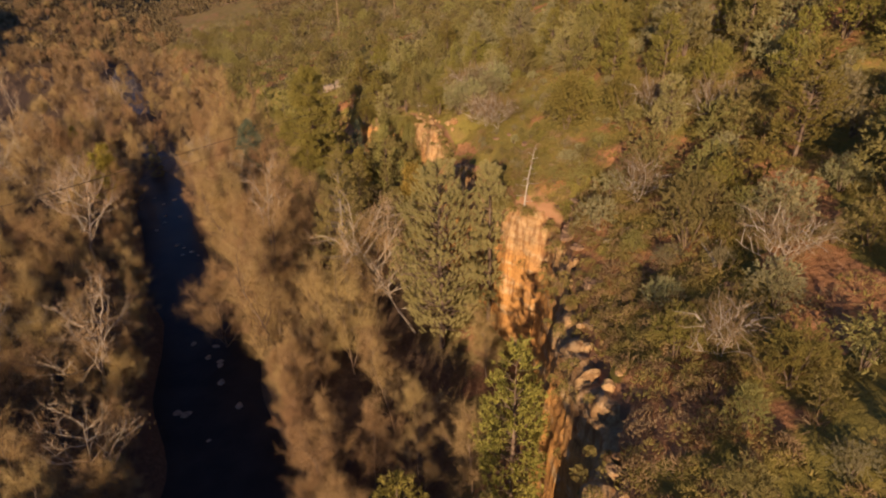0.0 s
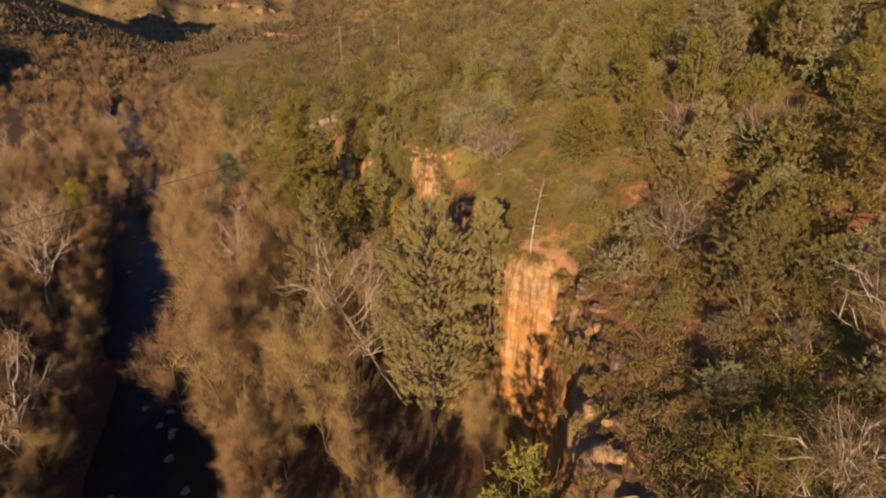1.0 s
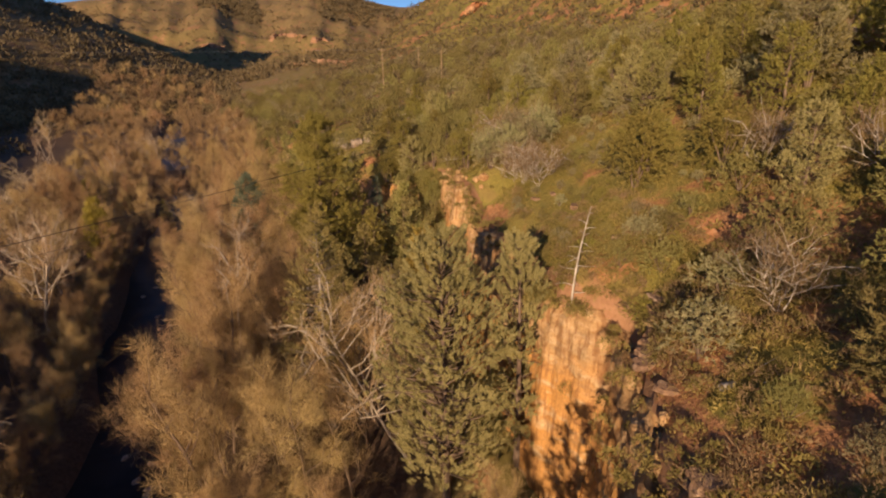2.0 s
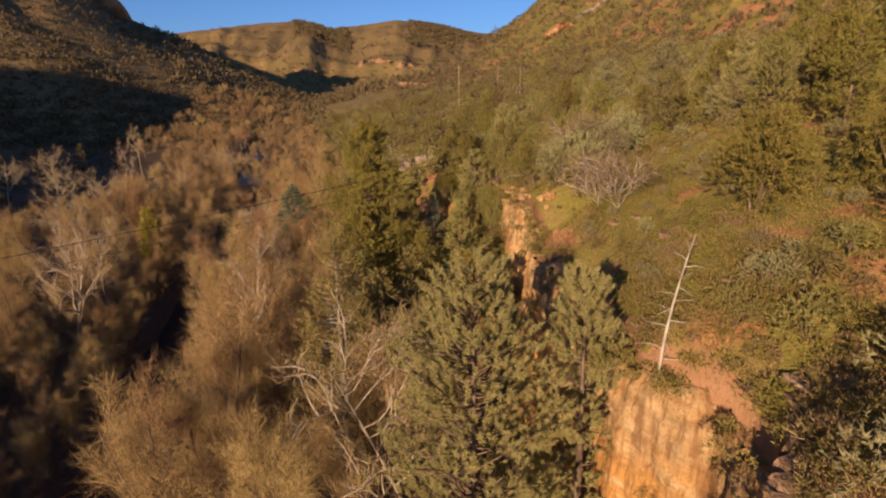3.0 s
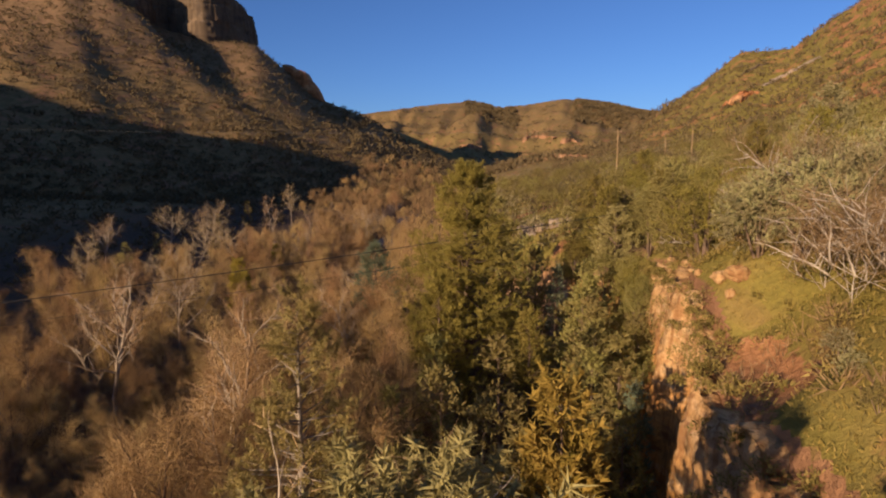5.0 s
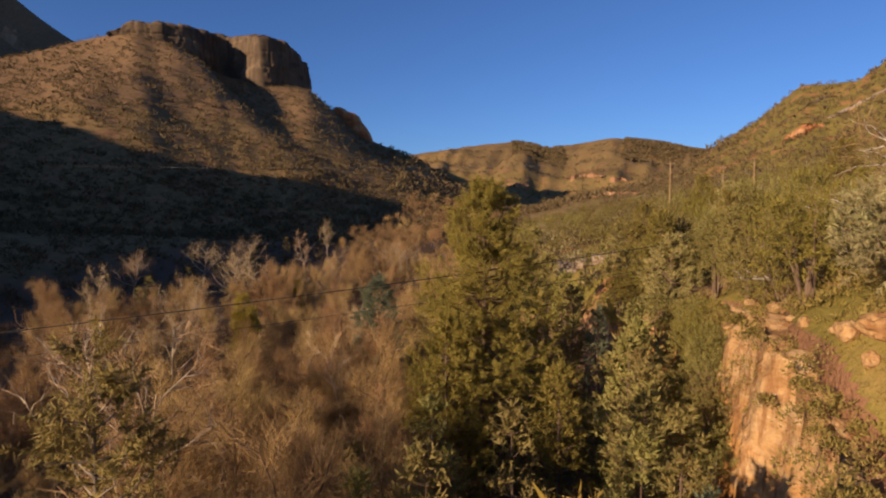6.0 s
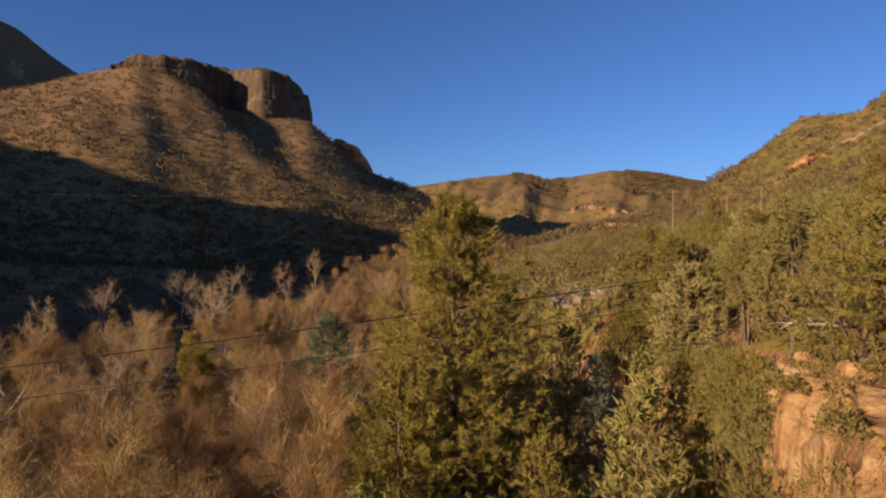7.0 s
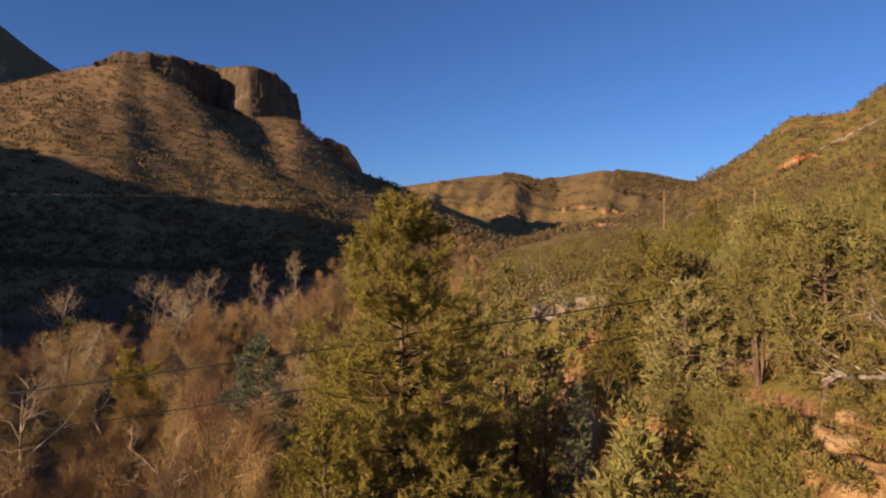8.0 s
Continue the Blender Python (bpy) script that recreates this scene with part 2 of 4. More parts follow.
def value_noise(x, y, seed=0):
    ix, iy = np.floor(x), np.floor(y)
    fx, fy = x - ix, y - iy
    fx, fy = fx * fx * (3 - 2 * fx), fy * fy * (3 - 2 * fy)
    a, b = hashed(ix, iy, seed), hashed(ix + 1, iy, seed)
    c, d = hashed(ix, iy + 1, seed), hashed(ix + 1, iy + 1, seed)
    return (a + (b - a) * fx) * (1 - fy) + (c + (d - c) * fx) * fy


def fbm(x, y, octaves=4, seed=0, ridged=False):
    out, amp, tot = 0.0, 1.0, 0.0
    for o in range(octaves):
        n = value_noise(x * 2 ** o + 17 * o, y * 2 ** o - 9 * o, seed + o) * 2 - 1
        out = out + amp * ((1 - 2 * np.abs(n)) if ridged else n)
        tot += amp
        amp *= 0.5
    return out / tot


def smooth(a, b, x):
    t = np.clip((x - a) / (b - a), 0, 1)
    return t * t * (3 - 2 * t)


# ---- the lie of the land ----
# rim of the cliff (x by y), its height, the rise of the slope behind it, and the creek's middle line
RIM_Y = [-400, -60, 4, 10, 15, 17, 19, 24, 28, 32, 35, 40, 43.8, 47.5, 50, 58, 62, 66, 70, 73, 76, 79, 83, 86, 90, 93.5, 95.5, 97.5, 100, 110, 124, 160, 200, 250, 400, 900]
RIM_X = [60, 22, 8.0, 6.5, 6.9, 7.9, 8.7, 8.2, 8.1, 8.6, 9.4, 9.5, 9.7, 6.1, 5.8, 3.6, 1.7, 0.4, 0.6, -0.6, -1.9, -2.1, -3.6, -4.6, -5.8, -8.0, -12.4, -13.4, -14.8, -20, -33, -58, -82, -112, -200, -480]
RIM_Z = [20, 20, 20.5, 20.8, 21, 21.2, 21.2, 20.6, 20.2, 20.6, 21.2, 21.4, 21.5, 21.6, 21.5, 21.3, 21.2, 21.1, 21.2, 22.6, 22.7, 22.6, 21.8, 21.5, 21.0, 20.3, 17.4, 17, 17, 16.5, 16.5, 14, 12.5, 11.5, 10, 10]
BENCH_Z = [20, 20, 20.6, 20.8, 20.9, 20.9, 20.9, 20.9, 21, 21.1, 21.3, 21.4, 21.5, 21.5, 21.5, 21.5, 21.5, 21.6, 21.8, 22, 22, 21.9, 21.6, 21.2, 20.5, 19.6, 19, 18.4, 17.6, 16.5, 16.5, 14, 12.5, 11.5, 10, 10]
RISE_Y = [-400, 0, 40, 80, 96, 110, 124, 160, 200, 250, 400]
RISE = [0.42, 0.44, 0.46, 0.44, 0.40, 0.35, 0.32, 0.27, 0.22, 0.21, 0.24]
CREEK_Y = [-400, -50, 0, 32, 42, 57, 70, 84, 95, 111, 142, 189, 260, 500, 1000]
CREEK_X = [40, 8, -6, -18.5, -24, -31.5, -39, -46.5, -52.5, -60, -78, -108, -150, -290, -560]
OX, OY, EYE_Z = -4.0, 66.0, 28.0
WATER_Z = 2.4


def bearing(x, y):
    return np.degrees(np.arctan2(-(x - OX), y - OY)), np.hypot(x - OX, y - OY)


# crests seen from the valley: bearing, elevation of the crest, distance of the crest
MESA = [(-180, -5, 900), (20, -5, 900), (28, -0.6, 860), (30.5, 0.2, 850), (33, 1.4, 850), (36, 2.8, 860), (39.6, 5.1, 880), (42, 6.0, 900),
        (44.9, 7.2, 910), (46.6, 8.7, 900), (48, 10.0, 890), (50.1, 11.6, 870), (54.7, 12.1, 895), (58, 12.4, 940), (60, 13.6, 925), (62.5, 14.8, 850),
        (65.5, 15.7, 865), (70, 14.0, 900), (74, 12.3, 880), (80, 10.5, 850), (90, 9, 800), (120, 4, 700), (140, -5, 700), (180, -5, 900)]
BACK_LEFT = [(-180, -5, 1500), (50, -5, 1500), (57, 4, 1500), (66, 12.5, 1500), (70, 14.1, 1500), (72, 15.4, 1500), (74, 16.9, 1500), (80, 19, 1450), (100, 15, 1400), (130, -5, 1400), (180, -5, 1400)]
RIGHT_HILL = [(-180, -5, 400), (-140, 0, 400), (-100, 12, 380), (-60, 20, 340), (-30, 21, 380), (-15, 18, 450), (-8, 14.6, 520), (-3.5, 11.9, 560), (-1, 10.0, 590), (1, 10.1, 600), (3, 10.2, 600),
              (6.4, 7.4, 620), (10.2, 5.0, 640), (13, 2.6, 660), (16, 1.1, 680), (20, -0.5, 700), (30, -5, 700), (180, -5, 700)]
FAR_RIDGE = [(-180, 3, 2700), (-20, 4, 2700), (5, 5.2, 2700), (10.2, 5.0, 2800), (12, 5.3, 2780), (14.2, 5.8, 2700), (17, 6.2, 2600), (18.9, 6.5, 2480), (22, 6.1, 2650), (25.3, 5.75, 2950),
             (27.5, 6.3, 2700), (29.1, 6.45, 2480), (33, 6.1, 2600), (36, 5.7, 2700), (39.6, 5.2, 2750), (60, 6, 2700), (180, 3, 2700)]


def ridge(bear, r, table, toe, foot, power, rough, seed, x, y, back=0.12, slant=0.0, wave=150.0, gully=0.0, span=1e9):
    t = np.array(table)
    wob = 1.2 * fbm(bear * 0.45, bear * 0 + seed, 3, seed)
    turn = slant * (1 - np.clip((r - toe) / 560, 0, 1))
    far = sum(np.interp(bear + turn + 0.5 * wob + k, t[:, 0], t[:, 2]) for k in (-1.6, -0.8, 0, 0.8, 1.6)) / 5
    rise = sum(np.interp(bear + k, t[:, 0], t[:, 1]) for k in (-0.4, 0, 0.4)) / 3
    crest = sum(np.interp(bear + 0.5 * wob + k, t[:, 0], t[:, 2]) for k in (-1.6, -0.8, 0, 0.8, 1.6)) / 5
    top = EYE_Z + np.tan(np.radians(rise)) * crest
    up = np.clip((r - toe) / (far - toe), 0, 1)
    z = foot + (top - foot) * up ** power
    z = z + rough * fbm(x / wave, y / wave, 5, seed, True) * (top - foot) * up * (1 - up) * 1.6
    if gully:
        spur = fbm(bear * 0.42 + r / 1500, r / 2600, 4, seed + 3, True)
        z = z + gully * spur * (top - foot) * smooth(0, 0.25, up) * (1 - smooth(0.75, 1.0, up))
        step = z / 62.0 + 0.4 * fbm(x / 300, y / 300, 2, seed + 4)
        z = z + 7.0 * (smooth(0.25, 0.75, step % 1.0) - (step % 1.0)) * smooth(0.1, 0.3, up) * (1 - smooth(0.9, 1.0, up))
    return np.where(r > far, top - np.minimum(r - far, span) * back, np.where(up > 0, z, -50.0))


def land(x, y):
    """Height of the ground."""
    x, y = np.asarray(x, float), np.asarray(y, float)
    bear, r = bearing(x, y)
    rim, rimz, rise = np.interp(y, RIM_Y, RIM_X), np.interp(y, RIM_Y, RIM_Z), np.interp(y, RISE_Y, RISE)
    rim = rim + 0.7 * fbm(y / 7, y * 0, 3, 5) * smooth(0, 20, np.abs(y - 62))
    d = (x - rim) * np.interp(y, [0, 70, 100, 160, 400], [0.96, 0.93, 0.83, 0.85, 0.86])
    u = x - np.interp(y, CREEK_Y, CREEK_X)
    floor = WATER_Z + 1.5 + 0.5 * fbm(x / 9, y / 9, 3, 2) + 0.018 * np.clip(r - 250, 0, 3000) + 0.075 * np.clip(-u - 110, 0, 400)
    floor = floor + (-2.7) * (1 - smooth(4.0, 8.0, np.abs(u + 1.5 * fbm(y / 14, y * 0, 2, 8)))) * (r < 900)
    talus = floor + 4.0 * smooth(-13, -1.5, d) * smooth(6, 10, u)
    rimz = rimz + (np.interp(y, RIM_Y, BENCH_Z) - rimz) * smooth(2.5, 9, d)
    dd = np.clip(d, 0, 150)
    bench = rimz + rise * dd + 1.1 * smooth(0.2, 2.6, d) + 0.9 * fbm(x / 11, y / 11, 4, 3) * smooth(0, 6, d) + 3.0 * fbm(x / 45, y / 45, 3, 4) * smooth(10, 50, d)
    bench = bench - (0.9 * smooth(0.2, 2.6, d) + 0.40 * dd) * np.exp(-(((x - 1.8) / 3.2) ** 2 + ((y - 65.5) / 4.8) ** 2) ** 2)
    near = talus + (np.maximum(bench, talus) - talus) * smooth(np.interp(y, [96, 100, 125], [0.3, -0.5, -10]), 1.0, d)
    z = near
    z = np.maximum(z, ridge(bear, r, MESA, 330, 3, 1.12, 0.13, 21, x, y, back=0.02 - 0.22 * smooth(51, 56, bear), slant=15.0, span=460.0))
    z = np.maximum(z, ridge(bear, r, RIGHT_HILL, 130, 4, 1.15, 0.15, 31, x, y, 0.05))
    z = np.maximum(z, ridge(bear, r, FAR_RIDGE, 1150, 10, 1.25, 0.55, 41, x, y, 0.05, slant=5.0, wave=330.0, gully=0.085))
    z = np.maximum(z, ridge(bear, r, BACK_LEFT, 900, 20, 1.1, 0.3, 51, x, y, 0.0))
    # the canyon side behind, which shades the valley floor
    crest = np.interp(x, [-1700, -1300, -1100, -900, -680, -607, -560, -520, -490, -462, -430, -396, -330, -203, -66, -37, 0, 60, 140, 300], [700, 560, 430, 300, 244, 231, 221, 214, 216, 223, 223, 203, 152, 112, 82, 81, 70, 48, 30, 20])
    hill = crest * np.exp(-((y + 230) / 75) ** 2) * (1 + 0.02 * fbm(x / 25, y / 25, 3, 61))
    return np.where(y < -60, np.maximum(z, hill), z)


def land1(x, y):
    return float(land(np.array([x]), np.array([y]))[0])


def structure(ob, label, category):
    return tagged(ob, label, category, "", "structure")


# one sheet of ground, finer near the valley
bearings = np.concatenate([np.arange(-180, -62, 1.5), np.arange(-62, 84, 0.38), np.arange(84, 180.01, 1.5)])
rings = np.concatenate([[0.0], np.geomspace(1.5, 140, 190), np.geomspace(143, 1000, 105), np.geomspace(1012, 4200, 70)])
bb, rr = np.meshgrid(np.radians(bearings), rings)
gx, gy = OX - np.sin(bb) * rr, OY + np.cos(bb) * rr
BARE = [(22.8, 32.2, 2.2, 4.5), (22.8, 36.7, 1.4, 2.6), (20.2, 24.1, 2.0, 3.6), (19.1, 20.6, 2.2, 2.4), (21.5, 20.0, 2.0, 2.4), (36.9, 57.1, 4.5, 4.0), (34.4, 72.1, 5.5, 4.0), (25.2, 65.2, 2.0, 3.5),
        (28.2, 119.3, 3.0, 6.0), (12.4, 82.0, 4.5, 1.6), (18.3, 80.1, 3.5, 2.0), (24.6, 64.2, 2.2, 2.4), (16.7, 45.5, 1.0, 1.4), (47.0, 84.0, 7.0, 6.0), (54.0, 104.0, 9.0, 7.0), (40.0, 98.0, 5.0, 5.0), (44.0, 66.0, 4.0, 4.0),
        (1.8, 65.3, 2.6, 4.6), (9.6, 18.0, 3.6, 3.2), (62.0, 84.0, 7.0, 6.0), (30.0, 84.0, 3.0, 3.0)]


def bare_at(x, y):
    """How bare of grass the slope is at (x, y), 0 to 1."""
    d = np.min([((x - a) / c) ** 2 + ((y - b) / e) ** 2 for a, b, c, e in BARE], axis=0)
    return np.clip(1.25 - 0.75 * d, 0, 1)


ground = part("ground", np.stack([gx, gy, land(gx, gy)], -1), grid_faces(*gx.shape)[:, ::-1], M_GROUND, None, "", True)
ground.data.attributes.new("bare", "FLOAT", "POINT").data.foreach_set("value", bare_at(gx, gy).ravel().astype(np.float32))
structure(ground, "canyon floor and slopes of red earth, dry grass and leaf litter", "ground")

# the creek
ys = np.arange(-120, 420, 2.0)
xs = np.interp(ys, CREEK_Y, CREEK_X)
across = np.linspace(-9.5, 9.5, 7)
wv = np.stack([xs[:, None] + across, ys[:, None] + across * 0, WATER_Z + 0 * xs[:, None] + across * 0], -1)
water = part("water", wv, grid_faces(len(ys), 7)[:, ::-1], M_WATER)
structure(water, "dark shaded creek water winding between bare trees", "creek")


# ---- cliffs ----
def cliff_wall(name, line, mat, label, depth, steps, spacing, rough, seed, category="cliff", lean=0.12, cell=3.0, ledges=0.0, jag=1.1, blocky=1.0):
    """A rock wall along a line of (x, y, top z, foot z), with ledges and hollows; the wall faces left of the line."""
    line = np.array(line, float)
    seg = np.hypot(*np.diff(line[:, :2], axis=0).T)
    at = np.r_[0, np.cumsum(seg)]
    n = max(4, int(at[-1] / spacing))
    s = np.linspace(0, at[-1], n)
    x, y, top, foot = (np.interp(s, at, line[:, k]) for k in range(4))
    tx, ty = np.gradient(x), np.gradient(y)
    ln = np.hypot(tx, ty)
    nx, ny = -ty / ln, tx / ln
    top = top + jag * rough * (hashed(np.floor(s / (0.75 * cell) + 0.4 * np.sin(s / cell)), 0 * s, seed + 9) - 0.6) + 0.4 * rough * (hashed(np.floor(s / (0.27 * cell)), 0 * s, seed + 8) - 0.5)
    v = np.linspace(0, 1, steps)
    S, V = np.meshgrid(s, v)
    Z = foot + (top - foot) * V
    k = cell / 3.0
    big = rough * 1.2 * fbm(S / (16 * k), Z * 0 + 3, 3, seed)
    # flat-faced columns parted by cracks, cut across by bedding
    col = S / (2.7 * k) + 0.45 * fbm(S / (3 * k), Z / (9 * k), 3, seed + 1)
    bed = Z / (3.6 * k) + 0.35 * fbm(S / (8 * k), Z / (6 * k), 2, seed + 3)
    slip = S / (0.95 * k) + 0.4 * fbm(S / k, Z / (2 * k), 2, seed + 6)
    thin = Z / (1.15 * k) + 0.3 * fbm(S / (2 * k), Z / (2 * k), 2, seed + 7)
    block = 1.1 * (hashed(np.floor(col), 0 * col, seed) - 0.5) + 0.7 * (hashed(np.floor(col), np.floor(bed), seed + 2) - 0.5)
    block = block + 0.28 * (hashed(np.floor(slip), np.floor(thin), seed + 5) - 0.5) - 0.35 * (col % 1.0 < 0.10) - 0.22 * (bed % 1.0 < 0.10)
    ledge = np.clip((Z - (top - 5.5 * k) + 1.2 * k * fbm(S / (4 * k), 0 * Z, 3, seed + 10)) / (1.35 * k), 0, 3.99)
    step = -ledges * np.floor(ledge) * (0.55 + 0.5 * value_noise(S / (2.2 * k), np.floor(ledge), seed + 11))
    step = step + 1.1 * ledges
    flute = fbm(S / (1.5 * k), Z / (14 * k), 4, seed + 12)
    off = big + rough * (blocky * block + (1 - blocky) * 1.1 * flute + step) + 0.12 * rough * fbm(S / (0.8 * k), Z / (1.1 * k), 4, seed + 4) + lean * (top - Z)
    round_top = -rough * 0.45 * smooth(0.965, 1.0, V)
    off = off + round_top
    X, Y = x + nx * off, y + ny * off
    # a cap that runs back over the edge
    cap = [(x - nx * k, y - ny * k, top + 0.12 * depth * q + 0.6 * rough * fbm(s / cell * 2, s * 0 + k / cell * 2, 4, seed)) for k, q in ((depth * 0.2, 0.6), (depth * 0.4, 0.3), (depth * 0.6, 0.2), (depth * 0.8, -0.3), (depth, -2.0))]
    X = np.concatenate([X] + [c[0][None] for c in cap])
    Y = np.concatenate([Y] + [c[1][None] for c in cap])
    Z = np.concatenate([Z] + [c[2][None] for c in cap])
    f = grid_faces(steps + 5, n)
    return structure(part(name, np.stack([X, Y, Z], -1), f[:, ::-1], mat), label, category)


rim_line = [(float(np.interp(y, RIM_Y, RIM_X)) + float(np.interp(y, [48, 58], [0.25, -0.3])), y, float(np.interp(y, RIM_Y, RIM_Z)), 3.0) for y in np.arange(4, 113, 0.4)]
cliff_wall("cliff", rim_line, M_CLIFF, "orange sandstone cliff above the creek bank", 2.3, 84, 0.22, 0.8, 71, lean=0.07, ledges=0.22, jag=1.2, blocky=0.25)


def polar_line(points, foot_drop):
    """Points of a wall from (bearing, elevation of its top, distance, height)."""
    out = []
    for b, e, r, h in points:
        a = math.radians(b)
        z = EYE_Z + math.tan(math.radians(e)) * r
        out.append((OX - math.sin(a) * r, OY + math.cos(a) * r, z, z - h - foot_drop))
    return out


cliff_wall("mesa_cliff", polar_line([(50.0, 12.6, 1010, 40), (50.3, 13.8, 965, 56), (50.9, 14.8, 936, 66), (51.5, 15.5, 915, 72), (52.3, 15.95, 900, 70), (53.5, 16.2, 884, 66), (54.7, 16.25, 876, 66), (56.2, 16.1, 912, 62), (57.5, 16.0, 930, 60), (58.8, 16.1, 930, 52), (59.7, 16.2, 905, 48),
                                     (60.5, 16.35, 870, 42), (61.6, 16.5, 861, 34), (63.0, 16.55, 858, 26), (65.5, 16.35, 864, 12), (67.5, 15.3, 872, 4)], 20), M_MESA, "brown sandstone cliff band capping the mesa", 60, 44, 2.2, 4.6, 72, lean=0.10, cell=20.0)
cliff_wall("red_cliff", polar_line([(44.3, 6.6, 872, 8), (44.9, 8.2, 880, 22), (45.6, 9.2, 888, 28), (46.6, 9.6, 900, 22), (47.6, 10.0, 915, 8)], 14), M_REDMESA, "sunlit red sandstone cliff on the canyon spur", 20, 24, 1.6, 4.0, 73, lean=0.08, cell=9.0)


def on_land(b, e):
    """Where the sight line from the valley at bearing b and elevation e meets the ground."""
    r = np.geomspace(120, 3500, 1500)
    a = math.radians(b)
    x, y = OX - np.sin(a) * r, OY + np.cos(a) * r
    up = np.degrees(np.arctan2(land(x, y) - EYE_Z, r))
    k = int(np.argmax(up > e))
    return float(r[k])


def outcrop(name, label, bearings_, elevs, height, mat, seed, rough, cell):
    pts = []
    n = len(elevs) * 4
    for k in range(n + 1):
        b = float(np.interp(k / n, np.linspace(0, 1, len(elevs)), bearings_))
        e = float(np.interp(k / n, np.linspace(0, 1, len(elevs)), elevs))
        r = on_land(b, e)
        h = height * (0.15 + 0.85 * math.sin(math.pi * k / n) ** 0.6) * (0.45 + 0.9 * float(hashed(np.array(k), np.array(seed), 3.0)))
        pts.append((b, e + math.degrees(0.5 * h / r), r - 0.2 * height, 0.7 * h))
    cliff_wall(name, polar_line(pts, height * 0.5), mat, label, height * 0.8, 14, max(0.6, cell * 0.12), rough, seed, lean=0.2, cell=cell)


outcrop("hill_outcrop", "orange rock outcrop on the far hillside", (0.9, 1.8, 2.6, 3.3), (6.7, 6.3, 6.0, 5.6), 7.0, M_REDMESA, 74, 1.6, 3)
outcrop("hill_outcrop", "pale rock band on the far hillside", (-3.4, -2.2, -1.0, 0.4), (9.2, 8.6, 7.9, 7.2), 5.0, M_PALEROCK, 75, 0.9, 2.5)
outcrop("hill_outcrop", "brown rock knob on the far hillside", (0.5, 1.6, 2.6), (9.0, 8.7, 8.2), 3.5, M_MESA, 76, 1.1, 3)
outcrop("far_outcrop", "orange cliff band at the foot of the far mountain", (27.4, 28.4, 29.6), (1.75, 1.85, 2.0), 13, M_FARROCK, 77, 4, 9)
outcrop("far_outcrop", "pale cliff band below the far peak", (20.0, 21.2, 22.4, 23.2), (2.7, 2.75, 2.7, 2.3), 14, M_FARROCK, 78, 4, 9)
outcrop("far_outcrop", "orange buttress below the far peak", (17.8, 18.6, 19.4), (2.2, 2.3, 2.1), 24, M_FARROCK, 80, 5, 12)
outcrop("far_outcrop", "low orange bluff at the head of the valley", (16.5, 18.0, 19.6, 21.0, 22.6), (0.9, 0.8, 0.75, 0.6, 0.4), 5, M_FARROCK, 79, 2, 5)


# ---- plants: shared builders ----
RNG = np.random.default_rng(7)


def unit(v):
    return v / np.maximum(np.linalg.norm(v, axis=-1, keepdims=True), 1e-6)


def tube(points, r0, r1, sides=5):
    """A tapered bent tube along points."""
    p = np.asarray(points, float)
    t = unit(np.gradient(p, axis=0))
    a = np.cross(t, (0.31, 0.23, 0.92) if abs(t[0, 2]) < 0.9 else (1, 0.1, 0))
    a = unit(a)
    b = np.cross(t, a)
    ang = np.arange(sides) * 2 * np.pi / sides
    r = np.linspace(r0, r1, len(p))[:, None, None]
    ring = p[:, None] + r * (a[:, None] * np.cos(ang)[None, :, None] + b[:, None] * np.sin(ang)[None, :, None])
    i = np.arange(len(p) * sides).reshape(len(p), sides)
    j = np.roll(i, -1, 1)
    return ring.reshape(-1, 3), np.stack([i[:-1], j[:-1], j[1:], i[1:]], -1).reshape(-1, 4)


def tufts(centre, axis, length, needles, width, spread, rng, reach=0.6):
    """Sprays of pointed leaves: triangles that fan out along each axis."""
    n = len(centre)
    s = rng.random((n, needles, 1)) ** 0.8
    side = unit(rng.normal(size=(n, needles, 3)))
    way = unit(axis[:, None] * (1 - spread) + side * spread)
    base = centre[:, None] + axis[:, None] * length[:, None, None] * s * 0.85
    tip = base + way * length[:, None, None] * reach * (0.7 + 0.6 * rng.random((n, needles, 1)))
    w = unit(np.cross(way, rng.normal(size=(n, needles, 3)))) * length[:, None, None] * width
    v = np.stack([base + w, base - w, tip], 2).reshape(-1, 3)
    return v, np.arange(len(v)).reshape(-1, 3)


def slivers(base, way, length, width, rng):
    w = unit(np.cross(way, rng.normal(size=way.shape))) * width
    v = np.stack([base + w, base - w, base + way * length[:, None]], 1).reshape(-1, 3)
    return v, np.arange(len(v)).reshape(-1, 3)


def bent(start, way, length, n, droop, wobble, rng):
    pts, d = [np.array(start, float)], np.array(way, float)
    for _ in range(n):
        d = unit(d + rng.normal(size=3) * wobble + np.array([0, 0, droop]))
        pts.append(pts[-1] + d * length / n)
    return np.array(pts)


def thing(name, label, category, group=""):
    ob = new(name)
    ob.empty_display_size = 0.3
    return tagged(ob, label, category, group)


